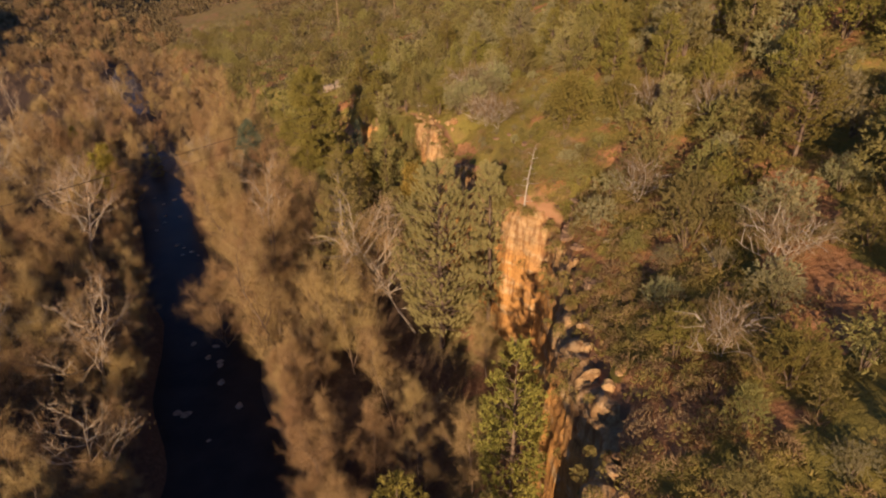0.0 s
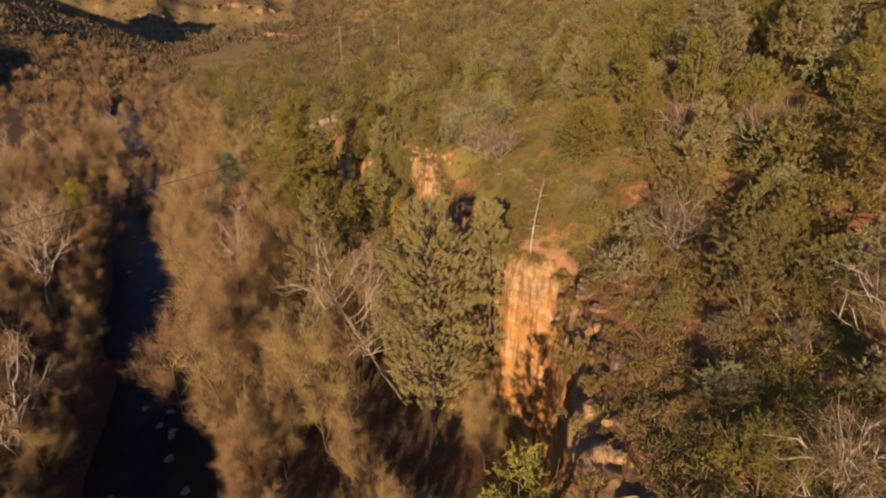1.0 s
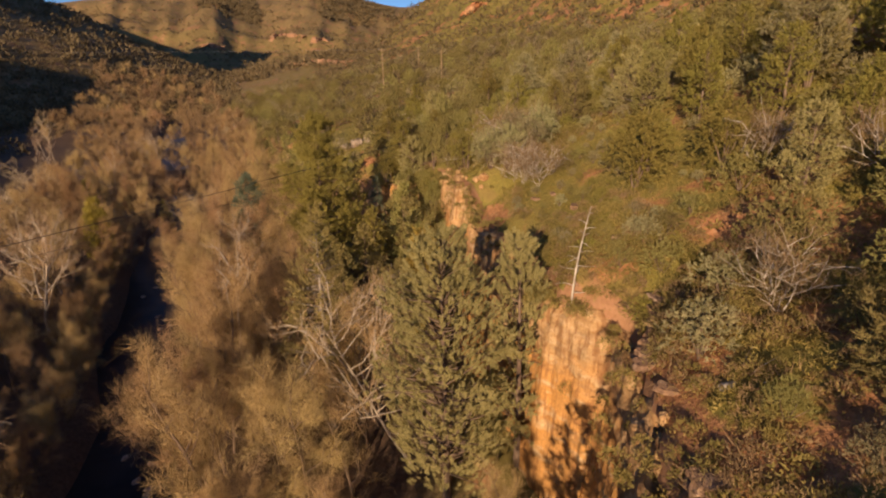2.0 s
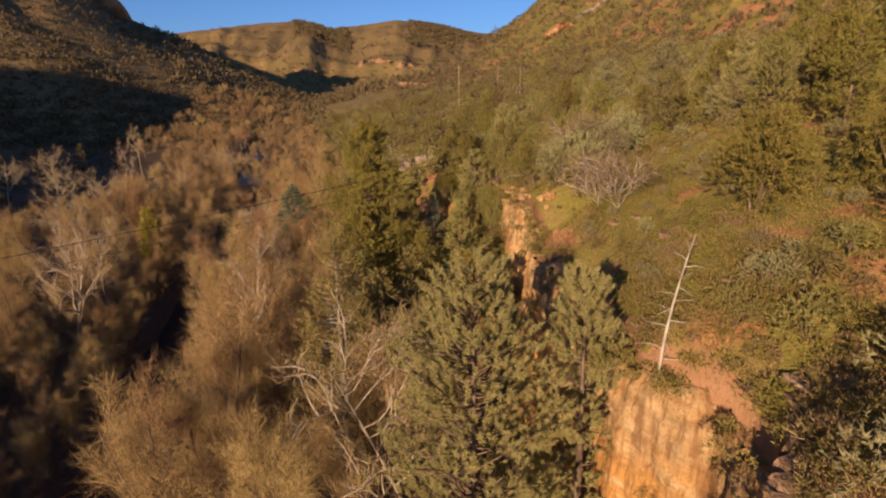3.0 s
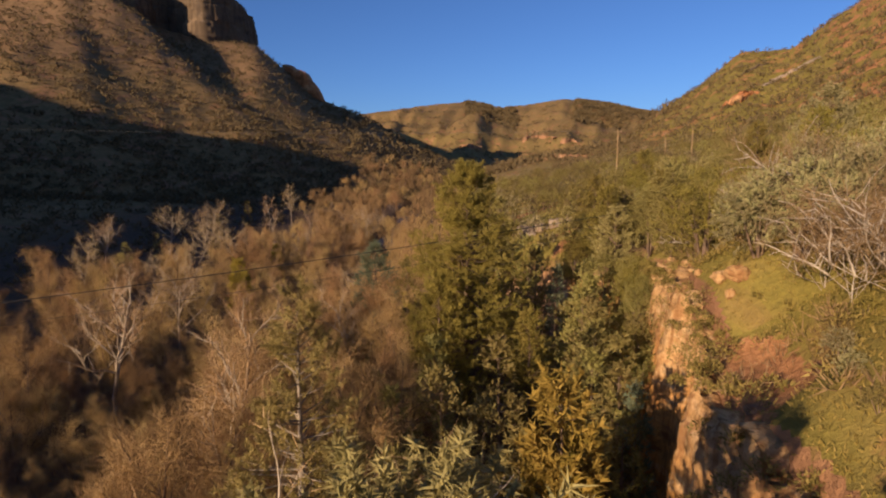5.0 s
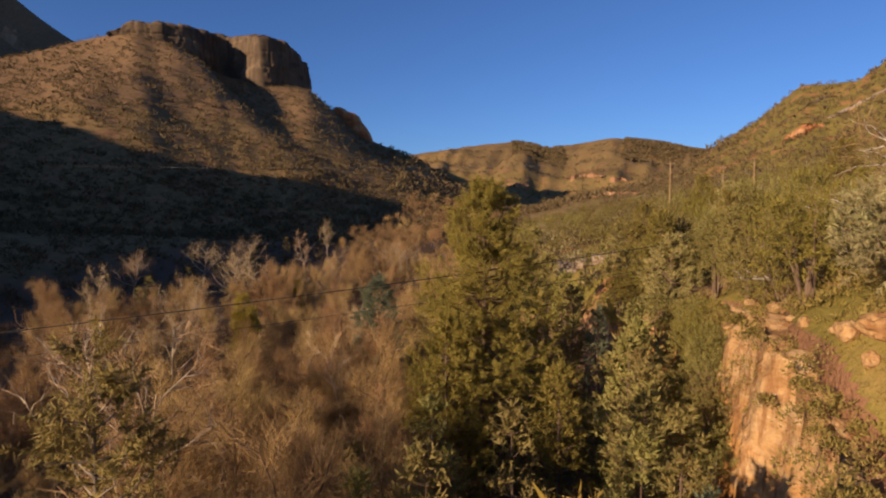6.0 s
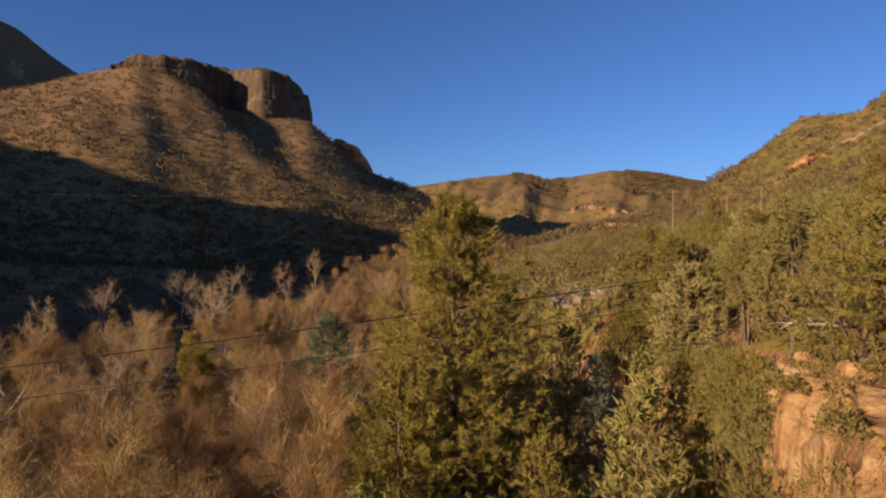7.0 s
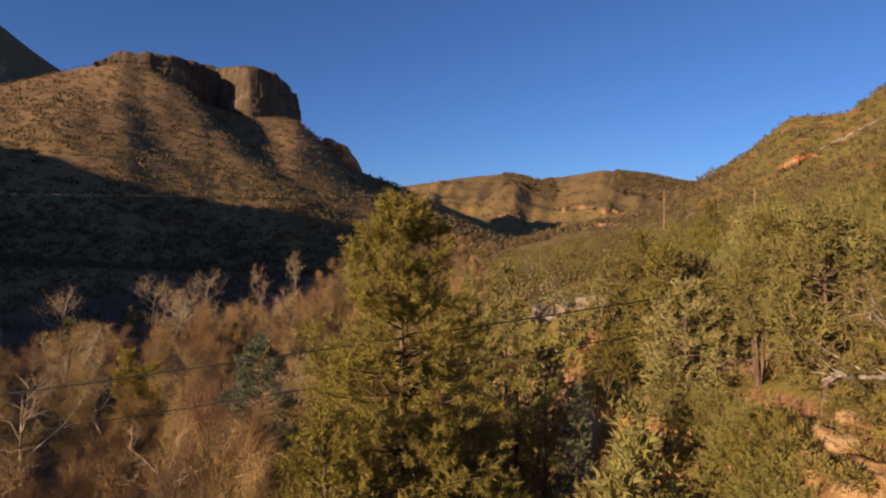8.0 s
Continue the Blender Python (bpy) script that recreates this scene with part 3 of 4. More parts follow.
def conifer(name, label, seed, height, radius, clear, branches, per_branch, needles, size, leaf, bark=None, shape=0.8, lift=0.25, spread=0.5, width=0.06, open_=0.0, category="tree", group="", reach=0.42, tip=0.3, stray=0.45):
    """A conifer: trunk with limbs, and a crown of needle sprays at the ends of its branches."""
    rng = np.random.default_rng(seed)
    top = thing(name, label, category, group)
    lean = rng.normal(size=2) * 0.01 * height
    trunk = np.array([(lean[0] * k * k, lean[1] * k * k, height * 0.97 * k - 0.4) for k in np.linspace(0, 1, 8)])
    wood = [tube(trunk, height * 0.016 + 0.04, 0.02, 7)]
    centres, axes = [], []
    h = clear + (1 - clear) * np.sort(rng.random(branches)) ** 0.9
    for i, q in enumerate(h):
        a = i * 2.39996 + rng.normal() * 0.4
        prof = (1 - (q - clear) / (1 - clear)) ** shape
        prof = max(prof * min(1.0, 0.55 + 1.8 * (q - clear) / (1 - clear)), 0.05)
        L = radius * prof * (0.75 + 0.4 * rng.random())
        if rng.random() < open_:
            L *= 0.45
        root = np.array([np.interp(q * height, trunk[:, 2], trunk[:, 0]), np.interp(q * height, trunk[:, 2], trunk[:, 1]), q * height])
        up = lift + 0.9 * max(0, q - 0.75) * 2
        path = bent(root, unit(np.array([math.cos(a), math.sin(a), up])), L, 4, 0.05, 0.12, rng)
        wood.append(tube(path, 0.015 * L + 0.02, 0.008, 3))
        k = max(3, int(per_branch * (0.35 + 0.65 * L / radius)))
        s = tip + (1 - tip) * rng.random(k) ** 0.7
        on = np.stack([np.interp(s * 4, np.arange(5), path[:, c]) for c in range(3)], -1)
        out = unit(np.array([math.cos(a), math.sin(a), 0.1]))
        side = np.array([-math.sin(a), math.cos(a), 0])
        on = on + side * (rng.normal(size=(k, 1)) * 0.30 * L * (1.15 - s[:, None])) + rng.normal(size=(k, 3)) * (0.05 * L, 0.05 * L, 0.06 * L + 0.08)
        centres.append(on)
        axes.append(unit(out * 0.7 + np.array([0, 0, 0.55 + lift]) + rng.normal(size=(k, 3)) * stray))
    centres, axes = np.concatenate(centres), np.concatenate(axes)
    size = size * (0.7 + 0.6 * rng.random(len(centres)))
    v, f = tufts(centres, axes, size, needles, width, spread, rng, reach)
    part("trunk", *joined(wood), bark or M_BARK, top)
    part("crown", v, f, leaf, top)
    return top


def bare_tree(name, label, seed, height, radius, limbs, twigs, wood_mat, twig_mat, fork=0.3, upright=0.6, thick=0.02, twig_len=1.1, twig_width=0.016, category="tree", group="", leaves=0, leaf=None, subs=5, fine=2, lean=(0.0, 0.0)):
    """A leafless tree: trunk and limbs that fork three times, and a haze of twigs."""
    rng = np.random.default_rng(seed)
    top = thing(name, label, category, group)
    stem = bent((0, 0, -0.4), (lean[0] + rng.normal() * 0.08, lean[1] + rng.normal() * 0.08, 1), height * 0.8, 7, 0.05, 0.07, rng)
    wood = [tube(stem, height * thick, height * thick * 0.25, 7)]
    tips, ways = [], []
    for i in range(limbs):
        q = fork + (0.97 - fork) * (i + rng.random()) / limbs
        a = i * 2.39996 + rng.normal() * 0.5
        root = np.array([np.interp(q * 7, np.arange(8), stem[:, c]) for c in range(3)])
        L = radius * (1.25 - 0.75 * q) * (0.8 + 0.4 * rng.random())
        path = bent(root, unit(np.array([math.cos(a), math.sin(a), upright + 0.5 * q])), L, 5, 0.07 * upright, 0.17, rng)
        wood.append(tube(path, height * thick * (0.55 - 0.25 * q), 0.02, 5 if subs > 3 else 4))
        for j in range(subs):
            s = 0.3 + 0.7 * (j + rng.random()) / subs
            r2 = np.array([np.interp(s * 5, np.arange(6), path[:, c]) for c in range(3)])
            d2 = unit(unit(path[-1] - path[0]) + rng.normal(size=3) * 0.6 + np.array([0, 0, 0.25]))
            p2 = bent(r2, d2, L * 0.5 * (0.6 + 0.6 * rng.random()), 4 if subs > 3 else 3, 0.05, 0.2, rng)
            wood.append(tube(p2, 0.022 + 0.006 * L, 0.012, 3))
            tips.append(p2)
            ways.append(np.repeat(d2[None], len(p2), 0))
            for _ in range(fine):
                r3 = p2[rng.integers(1, 4)]
                d3 = unit(d2 + rng.normal(size=3) * 0.7)
                p3 = bent(r3, d3, L * 0.26 * (0.6 + 0.7 * rng.random()), 3, 0.04, 0.2, rng)
                wood.append(tube(p3, 0.018, 0.008, 3))
                tips.append(p3)
                ways.append(np.repeat(d3[None], 4, 0))
    tips, ways = np.concatenate(tips), np.concatenate(ways)
    pick = rng.integers(0, len(tips), twigs)
    way = unit(ways[pick] + rng.normal(size=(twigs, 3)) * 0.8 + np.array([0, 0, 0.25 * upright]))
    base = tips[pick] + rng.normal(size=(twigs, 3)) * 0.22
    v, f = slivers(base, way, twig_len * (0.5 + rng.random(twigs)), twig_width, rng)
    part("trunk", *joined(wood), wood_mat, top)
    part("crown", v, f, twig_mat, top)
    if leaves:
        pick = rng.integers(0, len(tips), leaves)
        v, f = tufts(tips[pick] + rng.normal(size=(leaves, 3)) * 0.3, unit(rng.normal(size=(leaves, 3)) + (0, 0, 0.6)), 0.55 * (0.6 + 0.8 * rng.random(leaves)), 22, 0.03, 0.65, rng, 0.36)
        part("foliage", v, f, leaf, top)
    return top


def bush(name, label, seed, height, radius, clumps, needles, size, leaf, category="shrub", group="", lobes=8, width=0.1, reach=0.5):
    """A shrub or round juniper: several dense leafy lobes on short stems."""
    rng = np.random.default_rng(seed)
    top = thing(name, label, category, group)
    wood, cs, ax = [], [], []
    for i in range(lobes):
        a = i * 2.4 + rng.normal() * 0.3
        q = (i + 0.5) / lobes
        spread = radius * 0.62 * q ** 0.6
        mid = np.array([math.cos(a) * spread, math.sin(a) * spread, height * (0.28 + 0.46 * (1 - q) ** 0.8 + 0.05 * rng.normal())])
        if i < 5:
            wood.append(tube(bent((0, 0, -0.3), unit(mid + (0, 0, 0.4)), np.linalg.norm(mid) + 0.3, 4, 0.02, 0.1, rng), 0.05 + 0.012 * height, 0.02, 4))
        k = clumps // lobes
        d = unit(rng.normal(size=(k, 3)) + (0, 0, 0.2))
        rad = np.array([radius * 0.46, radius * 0.46, height * (0.20 + 0.05 * (1 - q))]) * (0.8 + 0.4 * rng.random())
        cs.append(mid + d * rad * (0.5 + 0.6 * rng.random((k, 1)) ** 0.5))
        ax.append(unit(d + (0, 0, 0.45) + rng.normal(size=(k, 3)) * 0.35))
    cs, ax = np.concatenate(cs), np.concatenate(ax)
    cs[:, 2] = np.maximum(cs[:, 2], 0.15)
    v, f = tufts(cs, ax, size * (0.6 + 0.8 * rng.random(len(cs))), needles, width, 0.5, rng, reach)
    part("stem", *joined(wood), M_BARK, top)
    part("crown", v, f, leaf, top)
    return top


def park(ob, x, y, turn=0.0, sink=0.1, z=None):
    ob.matrix_basis = pose(x, y, (land1(x, y) if z is None else z) - sink, 0, 0, turn)
    return ob


def plant(ob, x, y, scale=1.0, turn=0.0, sink=0.1, z=None):
    """Another of the same kind, at (x, y) on the ground."""
    made = copy_thing(ob, pose(x, y, (land1(x, y) if z is None else z) - sink, 0, 0, turn))
    made.scale = (scale,) * 3
    return made


# ---- the trees that stand out ----
park(conifer("pine_tree", "tall dense olive-green pine with upright needle clusters below the cliff", 11, 19.5, 6.3, 0.08, 200, 17, 90, 0.66, M_PINE, shape=0.42, lift=0.42, spread=0.74, width=0.024, reach=0.25, tip=0.36, stray=0.2), 0.0, 46.6, 20)
park(conifer("pine_tree", "slender olive-green pine growing against the orange cliff", 12, 17.6, 3.1, 0.1, 140, 15, 90, 0.62, M_PINE, shape=0.42, lift=0.45, spread=0.74, width=0.024, reach=0.25, tip=0.3, stray=0.2), 5.0, 48.3, 70)
ponderosa = park(conifer("ponderosa_pine", "tall yellow-green ponderosa pine with an open layered crown", 13, 25.4, 9.2, 0.12, 210, 30, 50, 0.8, M_YELLOWPINE, shape=0.62, lift=0.08, spread=0.7, open_=0.2, width=0.024, reach=0.36, tip=0.22), -21.8, 87.8, 0)
park(conifer("ponderosa_pine", "yellow-green ponderosa pine beside the tallest tree", 14, 16.5, 5.4, 0.1, 100, 24, 28, 0.66, M_YELLOWPINE, shape=0.7, lift=0.15, open_=0.2, width=0.036), -21.5, 82.0, 40)
park(conifer("spruce_tree", "dark blue-green spruce with drooping tiers of branches", 15, 17.4, 5.0, 0.06, 130, 20, 26, 0.6, M_SPRUCE, shape=0.6, lift=-0.05, width=0.04), -31.5, 86.5, 0)
young = park(conifer("spruce_tree", "young pale blue-green spruce at the foot of the cliff", 16, 11.5, 2.2, 0.05, 80, 11, 12, 0.6, M_SPRUCE, shape=0.9, lift=0.1), -15.6, 95.6, 0)
plant(young, -2.8, 72.5, 0.85, 120)
plant(young, -12.0, 93.0, 0.75, 60)
park(conifer("pine_tree", "tall olive pine with a narrow pointed top among bare trees", 17, 21.4, 4.6, 0.2, 150, 16, 44, 0.62, M_OLIVELEAF, M_GREYBARK, shape=0.72, lift=0.12, spread=0.68, open_=0.12, width=0.024, reach=0.3, tip=0.4), -11.5, 56.0, 30)
park(bare_tree("juniper_tree", "sprawling juniper with bleached grey limbs and thin olive foliage", 27, 19.5, 4.6, 22, 1500, M_GREYWOOD, M_TWIGPALE, 0.35, 0.22, 0.011, 0.7, 0.012, leaves=1100, leaf=M_OLIVELEAF), -8.8, 58.4, 30)
cypress = park(conifer("cypress_tree", "yellow-green cypress with a rounded crown", 18, 12.0, 2.3, 0.05, 90, 14, 12, 0.75, M_OAK, shape=0.45, lift=0.6), -3.4, 62.0, 0)
cypress.scale = (1.2,) * 3
plant(cypress, -60, 92, 1.05, 40)
plant(cypress, -66, 97, 0.8, 140)
plant(cypress, -84, 120, 0.8, 10)
park(conifer("cypress_tree", "small yellow-green cypress in the shade of the pines", 19, 13.0, 2.4, 0.05, 80, 12, 11, 0.75, M_PONDEROSA, shape=0.5, lift=0.5), -13.2, 82.6, 0)
park(conifer("pinyon_pine", "bushy yellow-green pinyon pine below the cliff", 20, 13.5, 3.4, 0.08, 80, 14, 12, 0.7, M_PONDEROSA, shape=0.5, lift=0.4), 5.0, 25.0, 0)
park(conifer("pinyon_pine", "bushy green pinyon pine on the creek bank", 21, 9.0, 3.0, 0.05, 70, 12, 12, 0.65, M_PONDEROSA, shape=0.5, lift=0.4), -2.5, 22.5, 0)
big_pinyon = park(conifer("pinyon_pine", "broad silver-green pinyon pine on the slope", 22, 10.5, 4.6, 0.03, 110, 18, 20, 0.6, M_SAGE, shape=0.6, lift=0.1, width=0.045), 6.8, 106.5, 0)
plant(big_pinyon, 13.2, 100.5, 1.02, 140)
plant(big_pinyon, 20.0, 104.0, 0.9, 260)
plant(big_pinyon, 26.0, 62.0, 0.85, 30)
plant(big_pinyon, 36.0, 58.0, 0.95, 200)

sycamore = park(bare_tree("sycamore_tree", "leaning white-barked sycamore with bare sprawling limbs", 23, 17.0, 8.0, 17, 1700, M_WHITEBARK, M_TWIGPALE, 0.3, 0.4, 0.008, lean=(-0.6, 0.1)), -3.0, 50.5, 0)
sycamore_b = park(bare_tree("sycamore_tree", "tall bare white sycamore rising above brown thickets", 24, 21.5, 5.4, 9, 900, M_WHITEBARK, M_TWIGPALE, 0.45, 1.0, 0.0065), -21.5, 60.0, 80)
sycamore_c = park(bare_tree("sycamore_tree", "broad bare white sycamore on the creek flat", 25, 16.5, 8.0, 12, 1300, M_WHITEBARK, M_TWIGPALE, 0.35, 0.6, 0.016), -51.5, 70.0, 10)
SYC = [sycamore, sycamore_b, sycamore_c]
for k, (x, y, s, c) in enumerate([(-138, 114, 0.85, 2), (-154, 141, 0.85, 2), (-149, 186, 1.0, 1), (-30.5, 81.5, 0.78, 1), (-62, 84, 0.8, 2), (-76, 96, 0.85, 0), (-96, 118, 0.9, 2), (-118, 150, 0.9, 1),
                                  (-68, 62, 0.85, 2), (-32.5, 40.5, 0.85, 2), (-27.5, 29, 0.6, 2), (-52, 33, 0.7, 1), (-47, 41, 0.75, 0), (-56, 52, 0.7, 2), (-38, 27, 0.75, 1), (-84, 128, 0.8, 1), (-104, 172, 0.9, 0), (-128, 132, 0.8, 0), (-158, 160, 0.9, 2), (-95, 88, 0.8, 1), (-46, 104, 0.8, 0)]):
    plant(SYC[c], x, y, s, 77 * k)

pale = park(bare_tree("bare_shrub", "leafless pale grey shrub on the slope", 29, 4.4, 3.6, 20, 2200, M_GREYWOOD, M_BRUSH, 0.04, 0.45, 0.008, 0.7, 0.012, "shrub", "bare shrubs on the slope", subs=3, fine=1), 3.4, 76.5, 20)
for k, (x, y, s) in enumerate([(6.5, 79.0, 0.9), (1.5, 84.0, 0.8), (9.5, 86.0, 0.7), (20.5, 52.5, 0.7), (15.5, 38.5, 0.7), (24.0, 46.0, 0.8), (12.0, 92.0, 0.7), (30.0, 64.0, 0.7), (17.5, 74.0, 0.6), (19.0, 25.0, 0.7), (14.0, 20.0, 0.6)]):
    plant(pale, x, y, s, 50 * k)
for k, (x, y, s) in enumerate([(5.6, 67.6, 0.85), (6.9, 64.6, 0.8), (4.9, 70.2, 0.7), (2.6, 81.5, 0.7), (-1.5, 87.0, 0.6), (6.5, 90.5, 0.65)]):
    plant(pale, x, y, s, 35 + 70 * k)
fallen = thing("fallen_tree", "bleached fallen dead tree with bare branches on the slope", "dead tree")
fr = np.random.default_rng(6)
log = bent((0, 0, 0.25), (1, 0.15, 0.12), 4.2, 5, 0.0, 0.06, fr)
part("trunk", *tube(log, 0.16, 0.05, 7), M_GREYWOOD, fallen)
for k in range(14):
    root = log[fr.integers(1, 6)]
    part("branch", *tube(bent(root, unit(np.array([0.7, fr.normal(), 0.35 + 0.4 * fr.random()])), fr.uniform(0.8, 2.0), 4, 0.0, 0.22, fr), 0.045, 0.012, 4), M_GREYWOOD, fallen)
park(fallen, 12.2, 34.5, 10, 0.0)
for x, y, turn in ((-1.4, 86.8, 200), (-9.4, 93.2, 150), (0.4, 88.2, 250), (16.5, 27.0, 60)):
    log_copy = copy_thing(fallen, pose(x, y, land1(x, y), 0, 0, turn))
    log_copy.scale = (0.8,) * 3
snag = thing("dead_snag", "bleached grey dead tree trunk with broken stubs on the cliff rim", "dead tree")
sr = np.random.default_rng(5)
spine = np.array([(-0.1, 0.1, -1.4), (0.02, -0.1, 0.8), (0.14, -0.4, 2.3), (0.32, -0.8, 3.9), (0.53, -1.2, 5.4)])
part("trunk", *tube(spine, 0.085, 0.018, 7), M_GREYWOOD, snag)
for k in range(17):
    q = 0.12 + 0.05 * k
    root = np.array([np.interp(q * 4, np.arange(5), spine[:, c]) for c in range(3)])
    a = k * 2.4
    part("stub", *tube(bent(root, unit(np.array([math.cos(a), math.sin(a), 0.2])), 1.5 - 1.1 * q, 4, -0.02, 0.2, sr), 0.028, 0.008, 4), M_GREYWOOD, snag)
park(snag, 8.04, 46.53, 0, 0.0, 22.9)

# ---- thickets on the valley floor ----
alders = [bare_tree("alder_tree", "bare brown alder with a dense haze of fine twigs", 40 + k, h, r, 12, 5200, M_BARK, m, 0.10, 1.1, 0.009, 1.15, 0.0095, group="alders along the creek", subs=4, fine=1)
          for k, (h, r, m) in enumerate([(17, 4.5, M_TWIG), (15, 4.2, M_TWIG), (13, 4.6, M_TWIG), (11, 4.4, M_TWIG)])]
rng = np.random.default_rng(31)


def spaced(count, xr, yr, gap, keep, seed):
    """Random places at least gap apart for which keep(x, y) holds."""
    r, got = np.random.default_rng(seed), []
    for _ in range(count * 25):
        p = (r.uniform(*xr), r.uniform(*yr))
        if keep(*p) and all((p[0] - q[0]) ** 2 + (p[1] - q[1]) ** 2 > gap * gap for q in got):
            got.append(p)
            if len(got) == count:
                break
    return got


def rim_at(y):
    return float(np.interp(y, RIM_Y, RIM_X))


def creek_at(y):
    return float(np.interp(y, CREEK_Y, CREEK_X))


STANDING = [(0, 46.6, 5), (4.3, 48, 3), (-23, 89, 5.5), (-21.5, 82, 4), (-31.5, 86.5, 3.5), (-15.6, 95.6, 2.5), (-11.5, 56, 3), (-8.8, 58.4, 3), (-3.4, 62, 3), (-13, 82.6, 2.5), (5, 25, 3), (-2.5, 22.5, 3)]


def clear_of(x, y):
    return all((x - a) ** 2 + (y - b) ** 2 > c * c for a, b, c in STANDING)


edge_row = [(creek_at(y) + 8.9 + 0.9 * math.sin(y * 1.7), y) for y in np.arange(12, 92, 2.7)]
for k, (x, y) in enumerate(edge_row):
    plant(alders[k % 3], x, float(y), (1.0 if y > 44 else 0.6) * rng.uniform(0.88, 1.08), rng.uniform(0, 360))
right_bank = spaced(44, (-70, 6), (24, 130), 3.8, lambda x, y: creek_at(y) + 11.5 < x < min(rim_at(y) - 5, creek_at(y) + 30) and clear_of(x, y) and not (y > 72 and x > creek_at(y) + 24) and not (y > 57 and x > -15), 32)
for k, (x, y) in enumerate(right_bank):
    tall = 1.0 if y > 44 else 0.62
    plant(alders[k % 3], x, y, tall * rng.uniform(0.85, 1.12), rng.uniform(0, 360))
left_bank = spaced(95, (-190, -20), (18, 190), 5.0, lambda x, y: creek_at(y) - 50 < x < creek_at(y) - 10.0 and x * x + y * y < 150 * 150, 33)
for k, (x, y) in enumerate(left_bank):
    plant(alders[(k % 4)], x, y, rng.uniform(0.62, 0.95) * (0.75 if x > creek_at(y) - 16 else 1.0), rng.uniform(0, 360))
for side, first, last in ((-7.4, 6, 96), (7.2, 8, 46)):
    for k, y in enumerate(np.arange(first, last, 2.6)):
        plant(alders[2 + k % 2], creek_at(y) + side + 0.7 * math.sin(2.3 * y), float(y), rng.uniform(0.42, 0.62), rng.uniform(0, 360))
mid_valley = spaced(85, (-125, -42), (86, 190), 4.4, lambda x, y: creek_at(y) - 22 < x < rim_at(y) - 6 and abs(x - creek_at(y)) > 4.5, 46)
for k, (x, y) in enumerate(mid_valley):
    plant(alders[k % 4], x, y, rng.uniform(0.6, 0.85), rng.uniform(0, 360))
near_left = spaced(85, (-75, -12), (2, 72), 4.4, lambda x, y: creek_at(y) - 44 < x < creek_at(y) - 7.5, 38)
for k, (x, y) in enumerate(near_left):
    plant(alders[(2, 3, 1, 3)[k % 4]], x, y, rng.uniform(0.6, 0.9) * (0.75 if x > creek_at(y) - 12 else 1.0), rng.uniform(0, 360))
far_thicket = [bare_tree("cottonwood_tree", "bare tan cottonwood far up the valley", 50 + k, h, r, 7, 750, w, m, 0.15, 1.0, 0.012, 2.2, 0.05, group="cottonwoods up the valley", subs=2, fine=0)
               for k, (h, r, w, m) in enumerate([(11, 5.5, M_BARK, M_BRUSH), (9.5, 5.0, M_WHITEBARK, M_TWIG)])]
for ob, x, y in zip(far_thicket, (-150, -160), (230, 246)):
    park(ob, x, y)
for k, (x, y) in enumerate(spaced(170, (-330, -60), (60, 520), 7.5, lambda x, y: creek_at(y) - (34 if y < 240 else 64) < x < rim_at(y) - 2 and x * x + y * y > 140 * 140, 34)):
    plant(far_thicket[k % 2], x, y, rng.uniform(0.75, 1.1), rng.uniform(0, 360))
for ob, x, y in zip(alders, (-33, -28, -26, -57), (73, 66, 52, 78)):
    park(ob, x, y)

# evergreens on the floor beyond the ponderosa
floor_pine = park(conifer("pine_tree", "dark green pine among the bare trees on the flat", 60, 15, 3.6, 0.1, 60, 9, 12, 0.95, M_JUNIPER, shape=0.55, lift=0.15, width=0.07, group="pines on the flat"), -28, 104, 0)
for k, (x, y, s) in enumerate([(-33, 112, 1.1), (-24, 118, 0.9), (-40, 122, 1.0), (-20, 108, 0.85), (-48, 140, 0.9), (-58, 150, 0.8), (-105, 100, 0.6), (-88, 84, 0.55), (-36, 98, 0.9), (-27, 110, 1.0),
                              (-118, 108, 0.6), (-142, 130, 0.5), (-170, 170, 0.6), (-190, 200, 0.7), (-66, 118, 0.55), (-17, 101, 0.8), (-29, 95, 0.75), (-12, 88, 0.7), (-16, 88, 0.6), (-18, 76, 0.85), (-9, 66, 0.8), (-14, 70, 0.85), (-17, 69, 0.75), (-12.5, 75.5, 0.85), (-6, 64, 0.75), (-21, 72.5, 0.7), (-13, 64, 0.7), (-9.5, 84, 0.85), (-8.5, 88.5, 0.9), (-6.5, 79.5, 0.75), (-11, 91, 0.7), (-4.5, 70.5, 0.5), (-7.0, 80.2, 0.8), (-9.0, 86.5, 0.85), (-4.8, 74.5, 0.7), (-5.4, 78.4, 0.74), (-3.6, 71.2, 0.62), (-7.2, 83.4, 0.8), (-8.8, 90.4, 0.75), (-10.4, 92.6, 0.7), (3.0, 19.0, 0.6), (1.0, 14.0, 0.6)]):
    plant(floor_pine, min(x, rim_at(y) - 3.2 - 2.0 * s), y, s, 61 * k)
for k, (x, y, s) in enumerate([(-3.0, 70.6, 0.58), (-4.2, 74.2, 0.64), (-5.0, 77.6, 0.7)]):
    plant(floor_pine, x, y, s, 40 + 97 * k)

